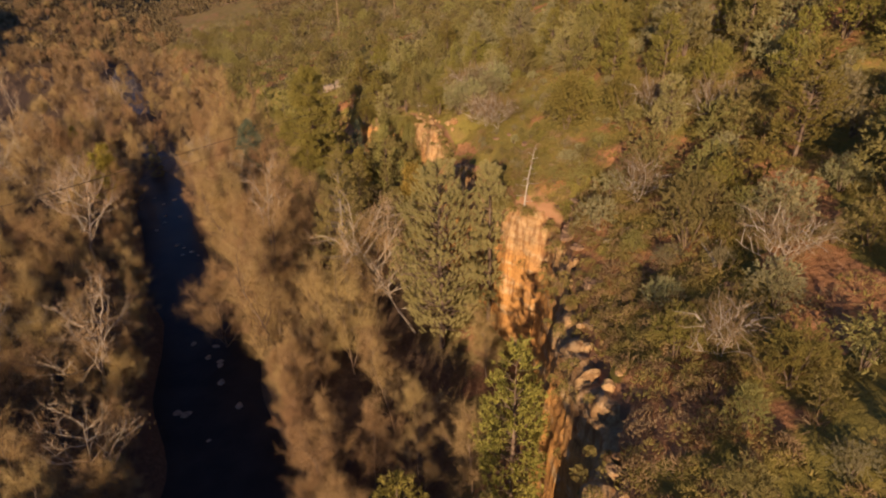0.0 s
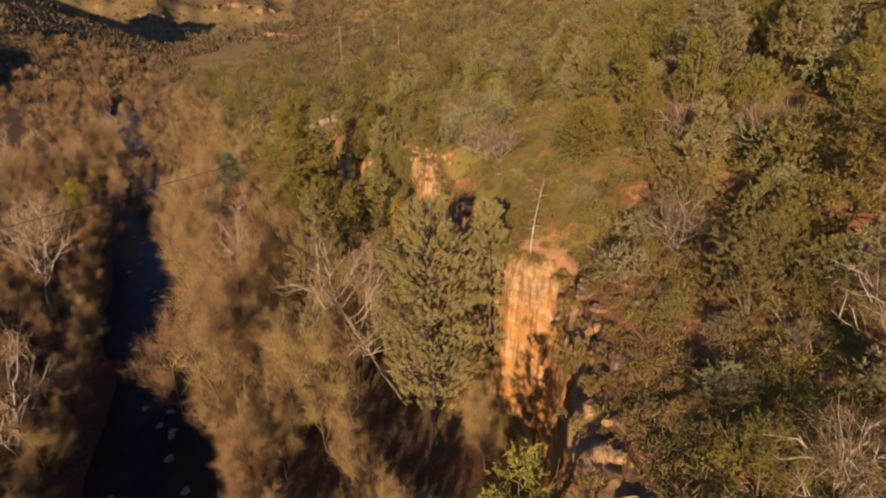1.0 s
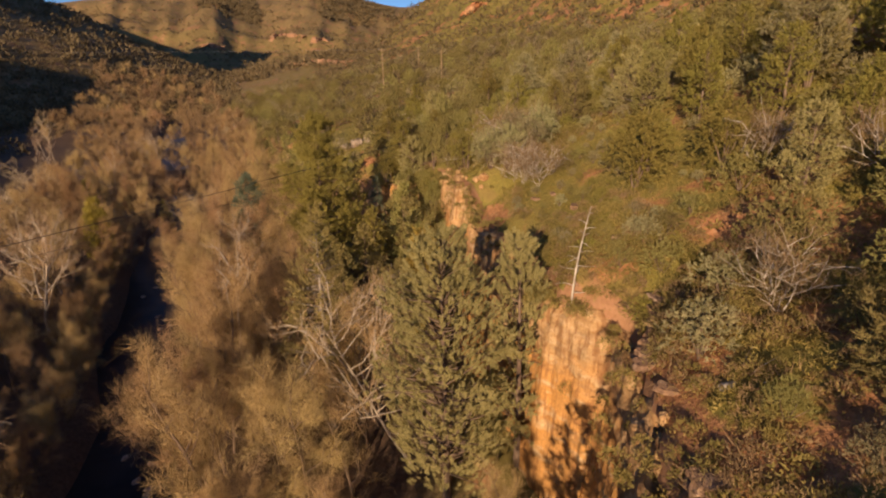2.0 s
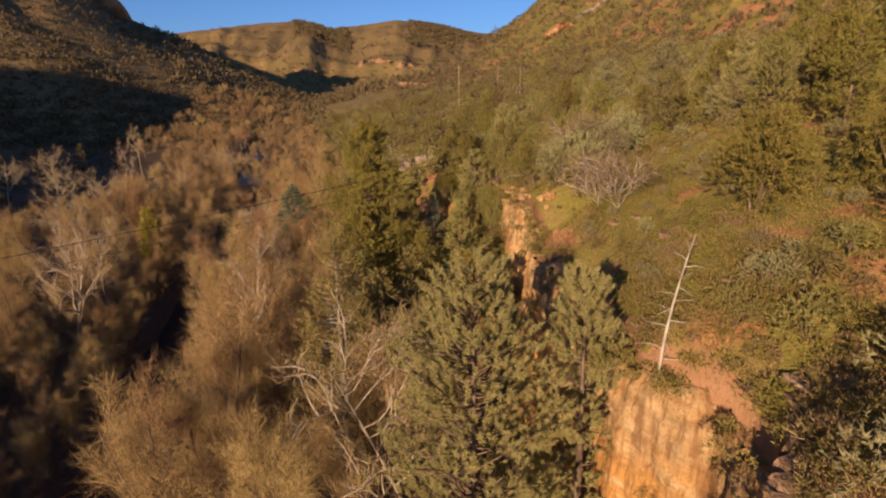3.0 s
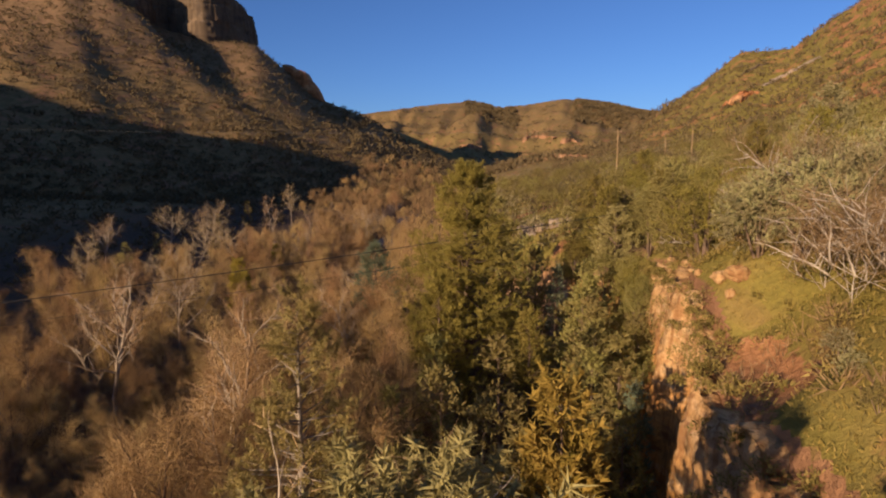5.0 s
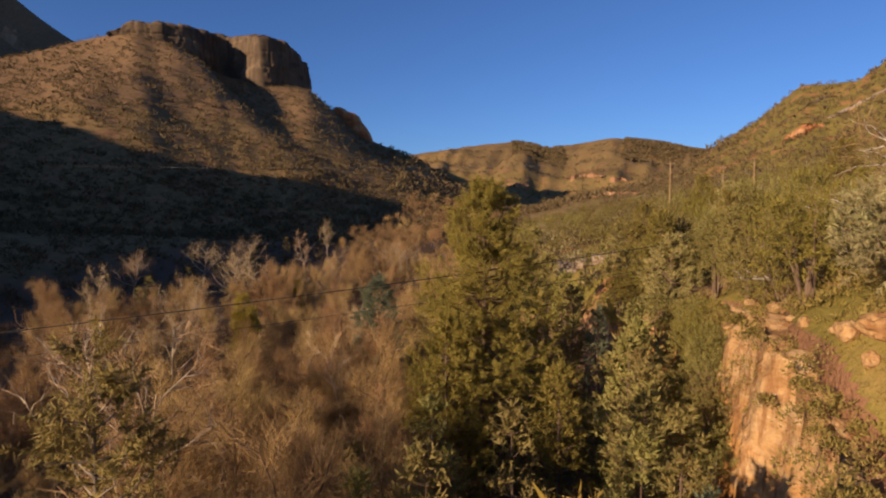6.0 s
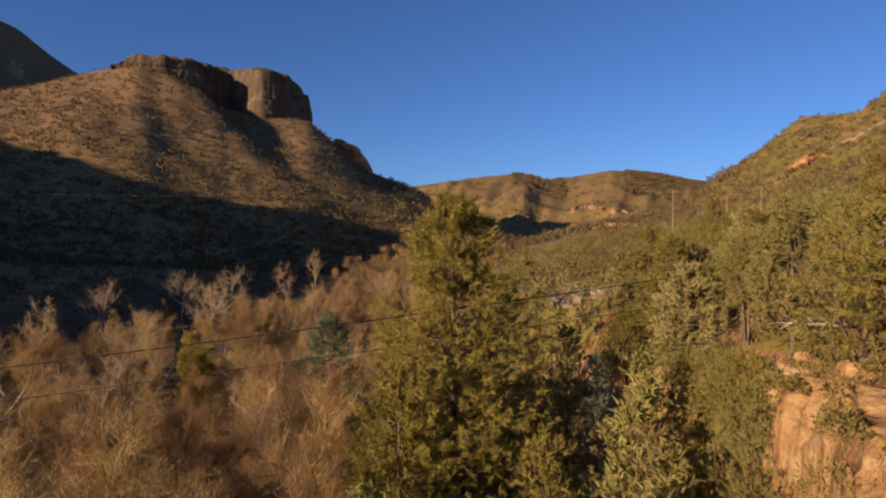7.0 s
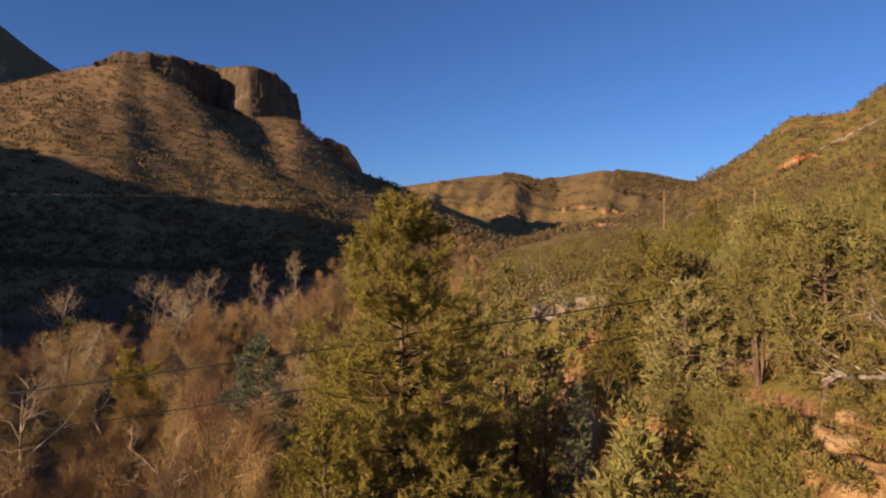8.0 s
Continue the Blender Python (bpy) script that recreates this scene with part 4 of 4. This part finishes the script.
# ---- the slope above the cliff ----
junipers = [bush("juniper_bush", "rounded olive-green juniper on the red slope", 70 + k, h, r, c, 13, 0.42, m, group="junipers on the slope", width=0.075)
            for k, (h, r, c, m) in enumerate([(5.0, 2.6, 620, M_JUNIPER), (4.4, 2.5, 560, M_SAGE), (6.2, 2.6, 700, M_PONDEROSA), (3.6, 2.2, 460, M_JUNIPER)])]
pinyons = [conifer("pinyon_pine", "small bushy pinyon pine on the red slope", 80 + k, h, r, 0.05, 80, 15, 15, 0.5, m, shape=0.5, lift=0.25, width=0.055, group="pinyon pines on the slope")
           for k, (h, r, m) in enumerate([(6.5, 2.5, M_JUNIPER), (5.8, 2.4, M_PINE), (7.8, 2.7, M_PONDEROSA)])]
fine_junipers = [bush("juniper_bush", "dense fine-leaved olive juniper near the cliff rim", 170 + k, h, r, c, 20, 0.42, m, group="junipers near the rim", width=0.04, reach=0.42)
                 for k, (h, r, c, m) in enumerate([(5.0, 2.6, 620, M_JUNIPER), (5.8, 2.6, 660, M_PONDEROSA), (3.8, 2.3, 480, M_SAGE), (6.6, 2.3, 660, M_JUNIPER)])]
small_bush = [bush("shrub", "low rounded olive shrub between the junipers", 180 + k, 4.4, 2.5, 230, 12, 0.5, m, group="shrubs on the slope", width=0.08) for k, m in enumerate((M_JUNIPER, M_SAGE, M_PONDEROSA))]
light_juniper = [bush("far_juniper", "dark green juniper far along the slope", 90 + k, h, 2.7, 230, 9, 0.5, m, group="junipers far along the slope", width=0.12, reach=0.55, lobes=6) for k, (h, m) in enumerate([(5.0, M_MIDTREE), (6.2, M_JUNIPER)])]


def meadow(x, y):
    return ((x - 12) / 7.5) ** 2 + ((y - 61) / 13) ** 2 < 1


def open_ground(x, y):
    return meadow(x, y) or float(bare_at(np.array([x]), np.array([y]))[0]) > 0.45


# tall dense trees with gaps of shade between them
slope = spaced(150, (16, 64), (22, 106), 5.4, lambda x, y: x > rim_at(y) + (7 if y > 36 else 11) and not open_ground(x, y), 35)
for k, (x, y) in enumerate(slope):
    plant((junipers[2], pinyons[2], junipers[0], pinyons[0], junipers[1], pinyons[1])[k % 6], x, y, rng.uniform(0.8, 1.25) * (1.0 if x > 26 else 0.8), rng.uniform(0, 360))
between = spaced(190, (9, 58), (6, 106), 2.6, lambda x, y: x > rim_at(y) + (2.5 if y > 34 else 8) and not open_ground(x, y) and all((x - a) ** 2 + (y - b) ** 2 > 7 for a, b in slope), 37)
for k, (x, y) in enumerate(between):
    plant(small_bush[k % 3], x, y, rng.uniform(0.35, 0.7), rng.uniform(0, 360))
for k, (x, y) in enumerate(spaced(44, (4, 34), (4, 34), 3.0, lambda x, y: rim_at(y) + 3.0 < x < rim_at(y) + 24 and not open_ground(x, y), 40)):
    plant(fine_junipers[k % 4], x, y, rng.uniform(0.34, 0.66), rng.uniform(0, 360))
# along the rim beyond the meadow
for k, (x, y) in enumerate(spaced(105, (-22, 24), (77, 128), 3.3, lambda x, y: rim_at(y) + 1.5 < x and not open_ground(x, y), 41)):
    plant((fine_junipers + pinyons)[k % 7], x, y, rng.uniform(0.6, 1.1), rng.uniform(0, 360))
for k, (x, y) in enumerate(spaced(80, (5, 20), (48, 74), 1.5, lambda x, y: rim_at(y) + 2.5 < x and meadow(x, y), 42)):
    plant(small_bush[k % 3], x, y, rng.uniform(0.14, 0.3), rng.uniform(0, 360))
for k, (x, y, s) in enumerate([(2.4, 73.4, 1.1), (4.0, 72.2, 1.25), (2.0, 76.0, 1.0), (4.6, 75.6, 1.25), (6.2, 73.0, 1.05), (7.4, 76.5, 1.2)]):
    plant(fine_junipers[2], x, y, s, 70 * k)
for k, (x, y, s) in enumerate([(9.0, 48.6, 0.34), (10.6, 46.4, 0.4), (11.8, 48.8, 0.36), (10.0, 51.0, 0.4), (12.6, 45.0, 0.45), (8.0, 51.5, 0.3), (11.2, 43.0, 0.36), (13.4, 47.4, 0.4)]):
    plant(small_bush[(2, 0, 1)[k % 3]], x, y, s, 70 * k)
plant(junipers[2], 13.2, 56.0, 0.95, 40)
plant(junipers[2], 14.6, 58.0, 0.8, 140)
far_slope = spaced(260, (-150, 80), (100, 330), 4.6, lambda x, y: rim_at(y) + 1.0 < x < rim_at(y) + 170, 36)
for k, (x, y) in enumerate(far_slope):
    plant(light_juniper[k % 2], x, y, rng.uniform(0.7, 1.3), rng.uniform(0, 360))
for ob, x, y in zip(junipers + pinyons + light_juniper + fine_junipers + small_bush, (24, 30, 22, 27, 33, 38, 29, 5, -3, 16, 8, 2, 5, 26, 32, 21), (42, 50, 72, 86, 70, 84, 92, 132, 136, 30, 95, 88, 100, 78, 62, 33)):
    park(ob, x, y)

# small trees rooted on the ledges of the cliff
ledge_rng = np.random.default_rng(44)
for k, y in enumerate(np.concatenate([np.arange(80.5, 95.5, 0.85), [98.0, 101.0]])):
    z = ledge_rng.uniform(13.0, 18.5)
    plant(fine_junipers[(3, 0, 1, 3)[k % 4]], rim_at(y) - 0.75 - 0.09 * (21 - z), float(y), ledge_rng.uniform(0.5, 0.8), 83 * k, 0.0, z)


# ---- low scrub, too many to count ----
def scrub(name, label, pts, size, leaves, mat, seed, flat=0.6, width=0.2, category="scrub", leaf=None, z=None):
    r = np.random.default_rng(seed)
    x, y = np.array(pts).T
    n = len(x)
    s = size * (0.5 + r.random(n))
    z = land(x, y) if z is None else z
    d = unit(r.normal(size=(n, leaves, 3)) + (0, 0, 0.7))
    d[..., 2] = np.abs(d[..., 2])
    c = np.stack([x, y, z], -1)[:, None] + d * s[:, None, None] * (0.55, 0.55, flat * 0.7) * (0.6 + 0.4 * r.random((n, leaves, 1)))
    way = unit(d + r.normal(size=d.shape) * 0.6 + (0, 0, 0.3))
    blade = (s * 0.5 if leaf is None else s * 0 + leaf)[:, None, None]
    w = unit(np.cross(way, r.normal(size=d.shape))) * blade * width
    v = np.stack([c + w, c - w, c + way * blade], 2).reshape(-1, 3)
    return tagged(part(name, v, np.arange(len(v)).reshape(-1, 3), mat), label, category, "", "stuff")


def scatter(n, xr, yr, keep, seed):
    r = np.random.default_rng(seed)
    x, y = r.uniform(*xr, n), r.uniform(*yr, n)
    k = keep(x, y)
    return np.stack([x[k], y[k]], -1)


def above_rim(x, y):
    return x > np.interp(y, RIM_Y, RIM_X) + 1.0


def on_floor(x, y):
    u = x - np.interp(y, CREEK_Y, CREEK_X)
    return (x < np.interp(y, RIM_Y, RIM_X) - 3) & (np.abs(u) > 6.5) & (u > -90)


def off_meadow(x, y):
    return above_rim(x, y) & (((x - 13) / 7) ** 2 + ((y - 61) / 12) ** 2 > 1)


shrub_spots = scatter(900, (-15, 52), (-2, 110), above_rim, 111)
scrub("shrubs", "knee-high to shoulder-high olive shrubs crowding the slope", shrub_spots[~(((shrub_spots[:, 0] - 14) / 8) ** 2 + ((shrub_spots[:, 1] - 62) / 12) ** 2 < 1)], 1.7, 260, M_SCRUB, 112, 0.9, 0.2, leaf=0.13)
for k, (m, words) in enumerate([(M_FARSCRUB, "dark green junipers crowding the slope"), (M_MIDTREE, "olive junipers crowding the slope"), (M_SAGE, "grey-green pinyons crowding the slope")]):
    scrub("far_junipers", words, scatter(760, (-170, 110), (75, 380), lambda x, y: above_rim(x, y) & (y > 78 + 0.5 * x), 113 + 20 * k), 4.6, 130, m, 114 + k, 1.3, 0.26, leaf=0.5)
meadow_spots = scatter(52000, (-3, 42), (18, 108), above_rim, 119)
meadow_spots = meadow_spots[bare_at(*meadow_spots.T) < 0.4]
scrub("grass", "tufts of dry olive grass on the slope", meadow_spots, 0.45, 5, M_GRASS, 120, 0.7, 0.13, leaf=0.15)
scrub("scrub", "low olive scrub and grass tufts on the slope", scatter(5000, (-40, 70), (0, 130), off_meadow, 101), 0.7, 18, M_SCRUB, 102, width=0.2, leaf=0.26)
ledge_r = np.random.default_rng(115)
ly = ledge_r.uniform(12, 120, 300)
lx = np.interp(ly, RIM_Y, RIM_X) - ledge_r.uniform(-1.6, 1.0, 300)
scrub("cliff_shrubs", "olive shrubs rooted in the cliff's ledges and rim", np.stack([lx, ly], -1), 1.0, 200, M_SCRUB, 116, 0.9, 0.2, leaf=0.14, z=np.interp(ly, RIM_Y, RIM_Z) - 9.0 * ledge_r.random(300) ** 2.2 * (np.sin(ly * 0.35) > -0.2))
for count, mat, words, seed, span in ((210, M_SCRUB, "low olive shrubs crowding the near cliff rim", 121, (8, 56)), (230, M_BRUSH, "leafless brown brush along the near cliff rim", 122, (8, 56)), (150, M_SCRUB, "low olive shrubs behind the bleached snag", 123, (38, 54))):
    ry = ledge_r.uniform(*span, count)
    scrub("rim_shrubs", words, np.stack([np.interp(ry, RIM_Y, RIM_X) + 1.5 + 6.5 * ledge_r.random(count) ** 1.3, ry], -1), 1.1, 190, mat, seed, 0.9, 0.16, leaf=0.14)
scrub("thicket", "leafless brown saplings and brambles along the creek", scatter(3400, (-110, 8), (8, 130), on_floor, 117), 2.0, 40, M_BRUSH, 118, 1.2, 0.008, leaf=0.6)
scrub("brush", "grey-brown leafless brush on the slope", scatter(1800, (-40, 70), (0, 130), off_meadow, 103), 1.3, 40, M_BRUSH, 104, 0.9, 0.035, leaf=0.6)
scrub("undergrowth", "brown leafless undergrowth on the valley floor", scatter(6000, (-150, 15), (5, 150), on_floor, 105), 1.5, 14, M_BRUSH, 106, 0.9, 0.014, leaf=0.45)
polar = np.random.default_rng(107)
bq, rq = np.radians(polar.uniform(28, 78, 9000)), polar.uniform(330, 900, 9000)
scrub("mesa_scrub", "scattered dark junipers on the far canyon side", np.stack([OX - np.sin(bq) * rq, OY + np.cos(bq) * rq], -1), 4.2, 9, M_FARSCRUB, 108, 0.7, 0.22)
bq, rq = np.radians(polar.uniform(-45, 20, 9000)), polar.uniform(180, 640, 9000)
hill = np.stack([OX - np.sin(bq) * rq, OY + np.cos(bq) * rq], -1)
scrub("hill_scrub", "scattered junipers over the far hillside", hill[above_rim(*hill.T)], 3.2, 10, M_FARSCRUB, 109, 0.8, 0.2)
bq, rq = np.radians(polar.uniform(8, 42, 5000)), polar.uniform(500, 2300, 5000)
scrub("valley_scrub", "woods far up the valley", np.stack([OX - np.sin(bq) * rq, OY + np.cos(bq) * rq], -1), 7.0, 8, M_FARSCRUB, 110, 0.8, 0.25)

scrub("flat_brush", "dark brush on the shaded flat across the creek", scatter(2600, (-420, -100), (60, 420), lambda x, y: x < np.interp(y, CREEK_Y, CREEK_X) - 60, 65), 3.0, 14, M_FARSCRUB, 66, 0.8, 0.2)
# bands of dark scrub stand in for shade on the far mountain's right-hand slopes
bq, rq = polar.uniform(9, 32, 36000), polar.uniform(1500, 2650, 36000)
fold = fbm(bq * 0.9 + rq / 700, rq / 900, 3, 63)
shade_band = (smooth(23.2, 24.4, bq - (rq - 2400) / 500) * (1 - smooth(28.6, 29.2, bq)) + smooth(10, 11, bq) * (1 - smooth(17.6, 18.4, bq))) * smooth(1600, 2100, rq)
keep = shade_band * 1.1 + 0.9 * fold > 0.75
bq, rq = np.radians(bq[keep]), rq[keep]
scrub("mountain_woods", "dark scrub standing in for shade on the far mountain's right-hand slopes", np.stack([OX - np.sin(bq) * rq, OY + np.cos(bq) * rq], -1), 11.0, 6, M_FARSCRUB, 64, 0.6, 0.25)


# ---- rocks ----
def boulder(name, label, seed, size, squash, mat, x, y, z=None, turn=0.0, category="rock", group=""):
    bm = bmesh.new()
    bmesh.ops.create_icosphere(bm, subdivisions=3, radius=1.0)
    for v in bm.verts:
        p = v.co.copy()
        k = 1 + 0.35 * noise.noise(p * 1.3 + Vector((seed, 0, 0))) + 0.12 * noise.noise(p * 4 + Vector((0, seed, 0)))
        q = p * k
        v.co = Vector((round(q.x * 3) / 3 * 0.35 + q.x * 0.65, q.y, round(q.z * 4) / 4 * 0.5 + q.z * 0.5))
        v.co *= size
        v.co.z *= squash
    me = bpy.data.meshes.new(name)
    bm.to_mesh(me)
    bm.free()
    me.materials.append(mat)
    ob = tagged(new(name, me), label, category, group)
    ob.matrix_basis = pose(x, y, (land1(x, y) if z is None else z) + size * squash * 0.3, 0, 0, turn)
    return ob


stones = np.random.default_rng(9)
first = None
for k in range(26):
    y = stones.uniform(36, 110)
    x = creek_at(y) + stones.uniform(-3.5, 3.5)
    s = stones.uniform(0.16, 0.42)
    if first is None:
        first = boulder("stone", "pale stone breaking the creek's surface", 9, 1.0, 0.55, M_PALEROCK, x, y, WATER_Z - 0.3, group="stones in the creek")
        first.scale = (0.35,) * 3
        first.location.z = WATER_Z
    else:
        ob = copy_thing(first, pose(x, y, WATER_Z, 0, 0, stones.uniform(0, 360)))
        ob.scale = (s * 1.4, s, s)


def slab_rock(name, label, seed, mat, x, y, group):
    r = random.Random(seed)
    bm = bmesh.new()
    bmesh.ops.create_cube(bm, size=1.0)
    bmesh.ops.subdivide_edges(bm, edges=bm.edges[:], cuts=2, use_grid_fill=True)
    for v in bm.verts:
        v.co = Vector((v.co.x * 1.5, v.co.y, v.co.z * 0.55)) + Vector([r.uniform(-0.09, 0.09) for _ in range(3)])
        v.co.xy *= 1.0 - 0.25 * (v.co.z + 0.3)
    me = bpy.data.meshes.new(name)
    bm.to_mesh(me)
    bm.free()
    me.materials.append(mat)
    ob = tagged(new(name, me), label, "rock", group)
    ob.matrix_basis = pose(x, y, land1(x, y) + 0.05, 0, 0, 0)
    return ob


ledge = None
for k in range(22):
    y = stones.uniform(14, 100)
    x = rim_at(y) + stones.uniform(0.5, 9)
    s = stones.uniform(0.3, 0.9)
    if ledge is None:
        ledge = slab_rock("ledge_rock", "weathered brown sandstone block near the cliff rim", 14, M_BROWNROCK, x, y, "blocks along the cliff rim")
    else:
        ob = copy_thing(ledge, pose(x, y, land1(x, y) + 0.02, 0, 0, stones.uniform(0, 360)))
        ob.scale = (s * 1.4, s, s * 0.7)

for k in range(7):
    slab = copy_thing(ledge, pose(10.6 + 0.25 * k, 38.5 + 0.8 * k, land1(10.6 + 0.25 * k, 38.5 + 0.8 * k) + 0.15, 3, -4, 20 * k))
    slab.scale = (0.95, 0.75, 0.55)

for k, (x, y, sx, sz) in enumerate([(-8.0, 97.5, 2.0, 2.4), (-5.6, 99.0, 2.4, 1.8), (-9.4, 101.5, 1.6, 1.8), (-11.4, 97.6, 1.5, 2.0)]):
    slab = copy_thing(ledge, pose(x, y, land1(x, y) + 0.2, 4, -5, 60 * k))
    slab.scale = (sx, sx * 0.8, sz)

rim_block = boulder("rim_rock", "cream and orange sandstone block on the lip of the cliff", 16, 1.0, 0.7, M_CLIFF, 1.6, 72.4, group="blocks along the cliff's lip")
rim_block.scale = (0.6, 0.5, 0.6)
for k in range(38):
    y = stones.uniform(71, 99) if k < 26 else stones.uniform(14, 40)
    x = rim_at(y) + stones.uniform(0.5, 1.6)
    s = stones.uniform(0.14, 0.36)
    ob = copy_thing(rim_block, pose(x, y, land1(x, y) + 0.1, stones.uniform(-8, 8), stones.uniform(-8, 8), stones.uniform(0, 360)))
    ob.scale = (s * 1.2, s, s * stones.uniform(0.9, 1.8))

outcrop_block = slab_rock("rock_outcrop", "pale weathered sandstone block among the pines", 15, M_PALEROCK, -31.0, 124.4, "outcrop among the pines")
outcrop_block.matrix_basis = pose(-31.0, 124.4, land1(-31.0, 124.4) + 0.6, 2, 3, 15)
outcrop_block.scale = (1.9, 2.0, 3.6)
for x, y, turn, sx, sz in [(-28.6, 125.0, 70, 1.4, 2.6), (-26.4, 125.6, 20, 1.6, 3.0), (-24.4, 126.2, 110, 1.2, 3.6), (-29.6, 122.9, 45, 1.0, 1.6)]:
    block = copy_thing(outcrop_block, pose(x, y, land1(x, y) + 0.5, 3, -3, turn))
    block.scale = (sx, sx * 1.1, sz)


# ---- poles and wires ----
def utility_pole(label, x, y, height, arm):
    top = thing("utility_pole", label, "utility pole")
    part("pole", *tube([(0, 0, -1), (0, 0, height * 0.5), (0, 0, height)], 0.17, 0.11, 10), M_POLE, top)
    if arm:
        part("crossarm", *tube([(-1.2, 0, height - 0.7), (1.2, 0, height - 0.7)], 0.07, 0.07, 4), M_POLE, top)
    for dx in ((-1.0, 0.0, 1.0) if arm else (0.0,)):
        part("insulator", *tube([(dx, 0, height - 0.62 if arm else height), (dx, 0, height - 0.35 if arm else height + 0.25)], 0.06, 0.04, 6), M_GREYWOOD, top)
    return park(top, x, y, 20, 0.0)


utility_pole("tall brown timber utility pole above the hillside junipers", -41.6, 224.8, 17.0, True)
utility_pole("brown timber utility pole farther along the hillside", -39.5, 300.0, 12.0, True)
utility_pole("short timber pole beside the junipers", -20.5, 232.0, 11.0, False)
M_WIRE, _, wire_bsdf = material("black cable sheath", 0.6, 0.3)
wire_bsdf.inputs["Base Color"].default_value = (0.02, 0.018, 0.016, 1)
for drop, thick in ((1.5, 0.035), (3.2, 0.02)):
    pts = np.array([(-54.8 + 0.693 * s, 50.2 + 0.713 * s, 19.9 + 0.108 * s + 0.0004 * (s - 50) ** 2 - 0.6 - drop) for s in np.linspace(-60, 130, 40)])
    wire = thing("power_cable", "black overhead cable crossing the valley", "cable", "overhead cables")
    part("wire", *tube(pts, thick, thick, 5), M_WIRE, wire)

HX, HY = -330.0, 97.0
utility_pole("timber utility pole on the shaded canyon side", HX, HY, 49.0 - land1(HX, HY), True)
ends = np.array([(-41.6, 224.8, land1(-41.6, 224.8) + 16.6), (HX, HY, 48.6)])
line = np.array([ends[0] + (ends[1] - ends[0]) * q + np.array([0, 0, -9.0 * q * (1 - q)]) for q in np.linspace(0, 1, 60)])
M_BAREWIRE, _, bare_bsdf = material("weathered bare conductor", 0.6, 0.3)
bare_bsdf.inputs["Base Color"].default_value = (0.20, 0.18, 0.16, 1)
wire = thing("power_line", "thin pale conductor strung across the shaded canyon", "cable", "overhead cables")
part("wire", *tube(line, 0.018, 0.018, 4), M_BAREWIRE, wire)
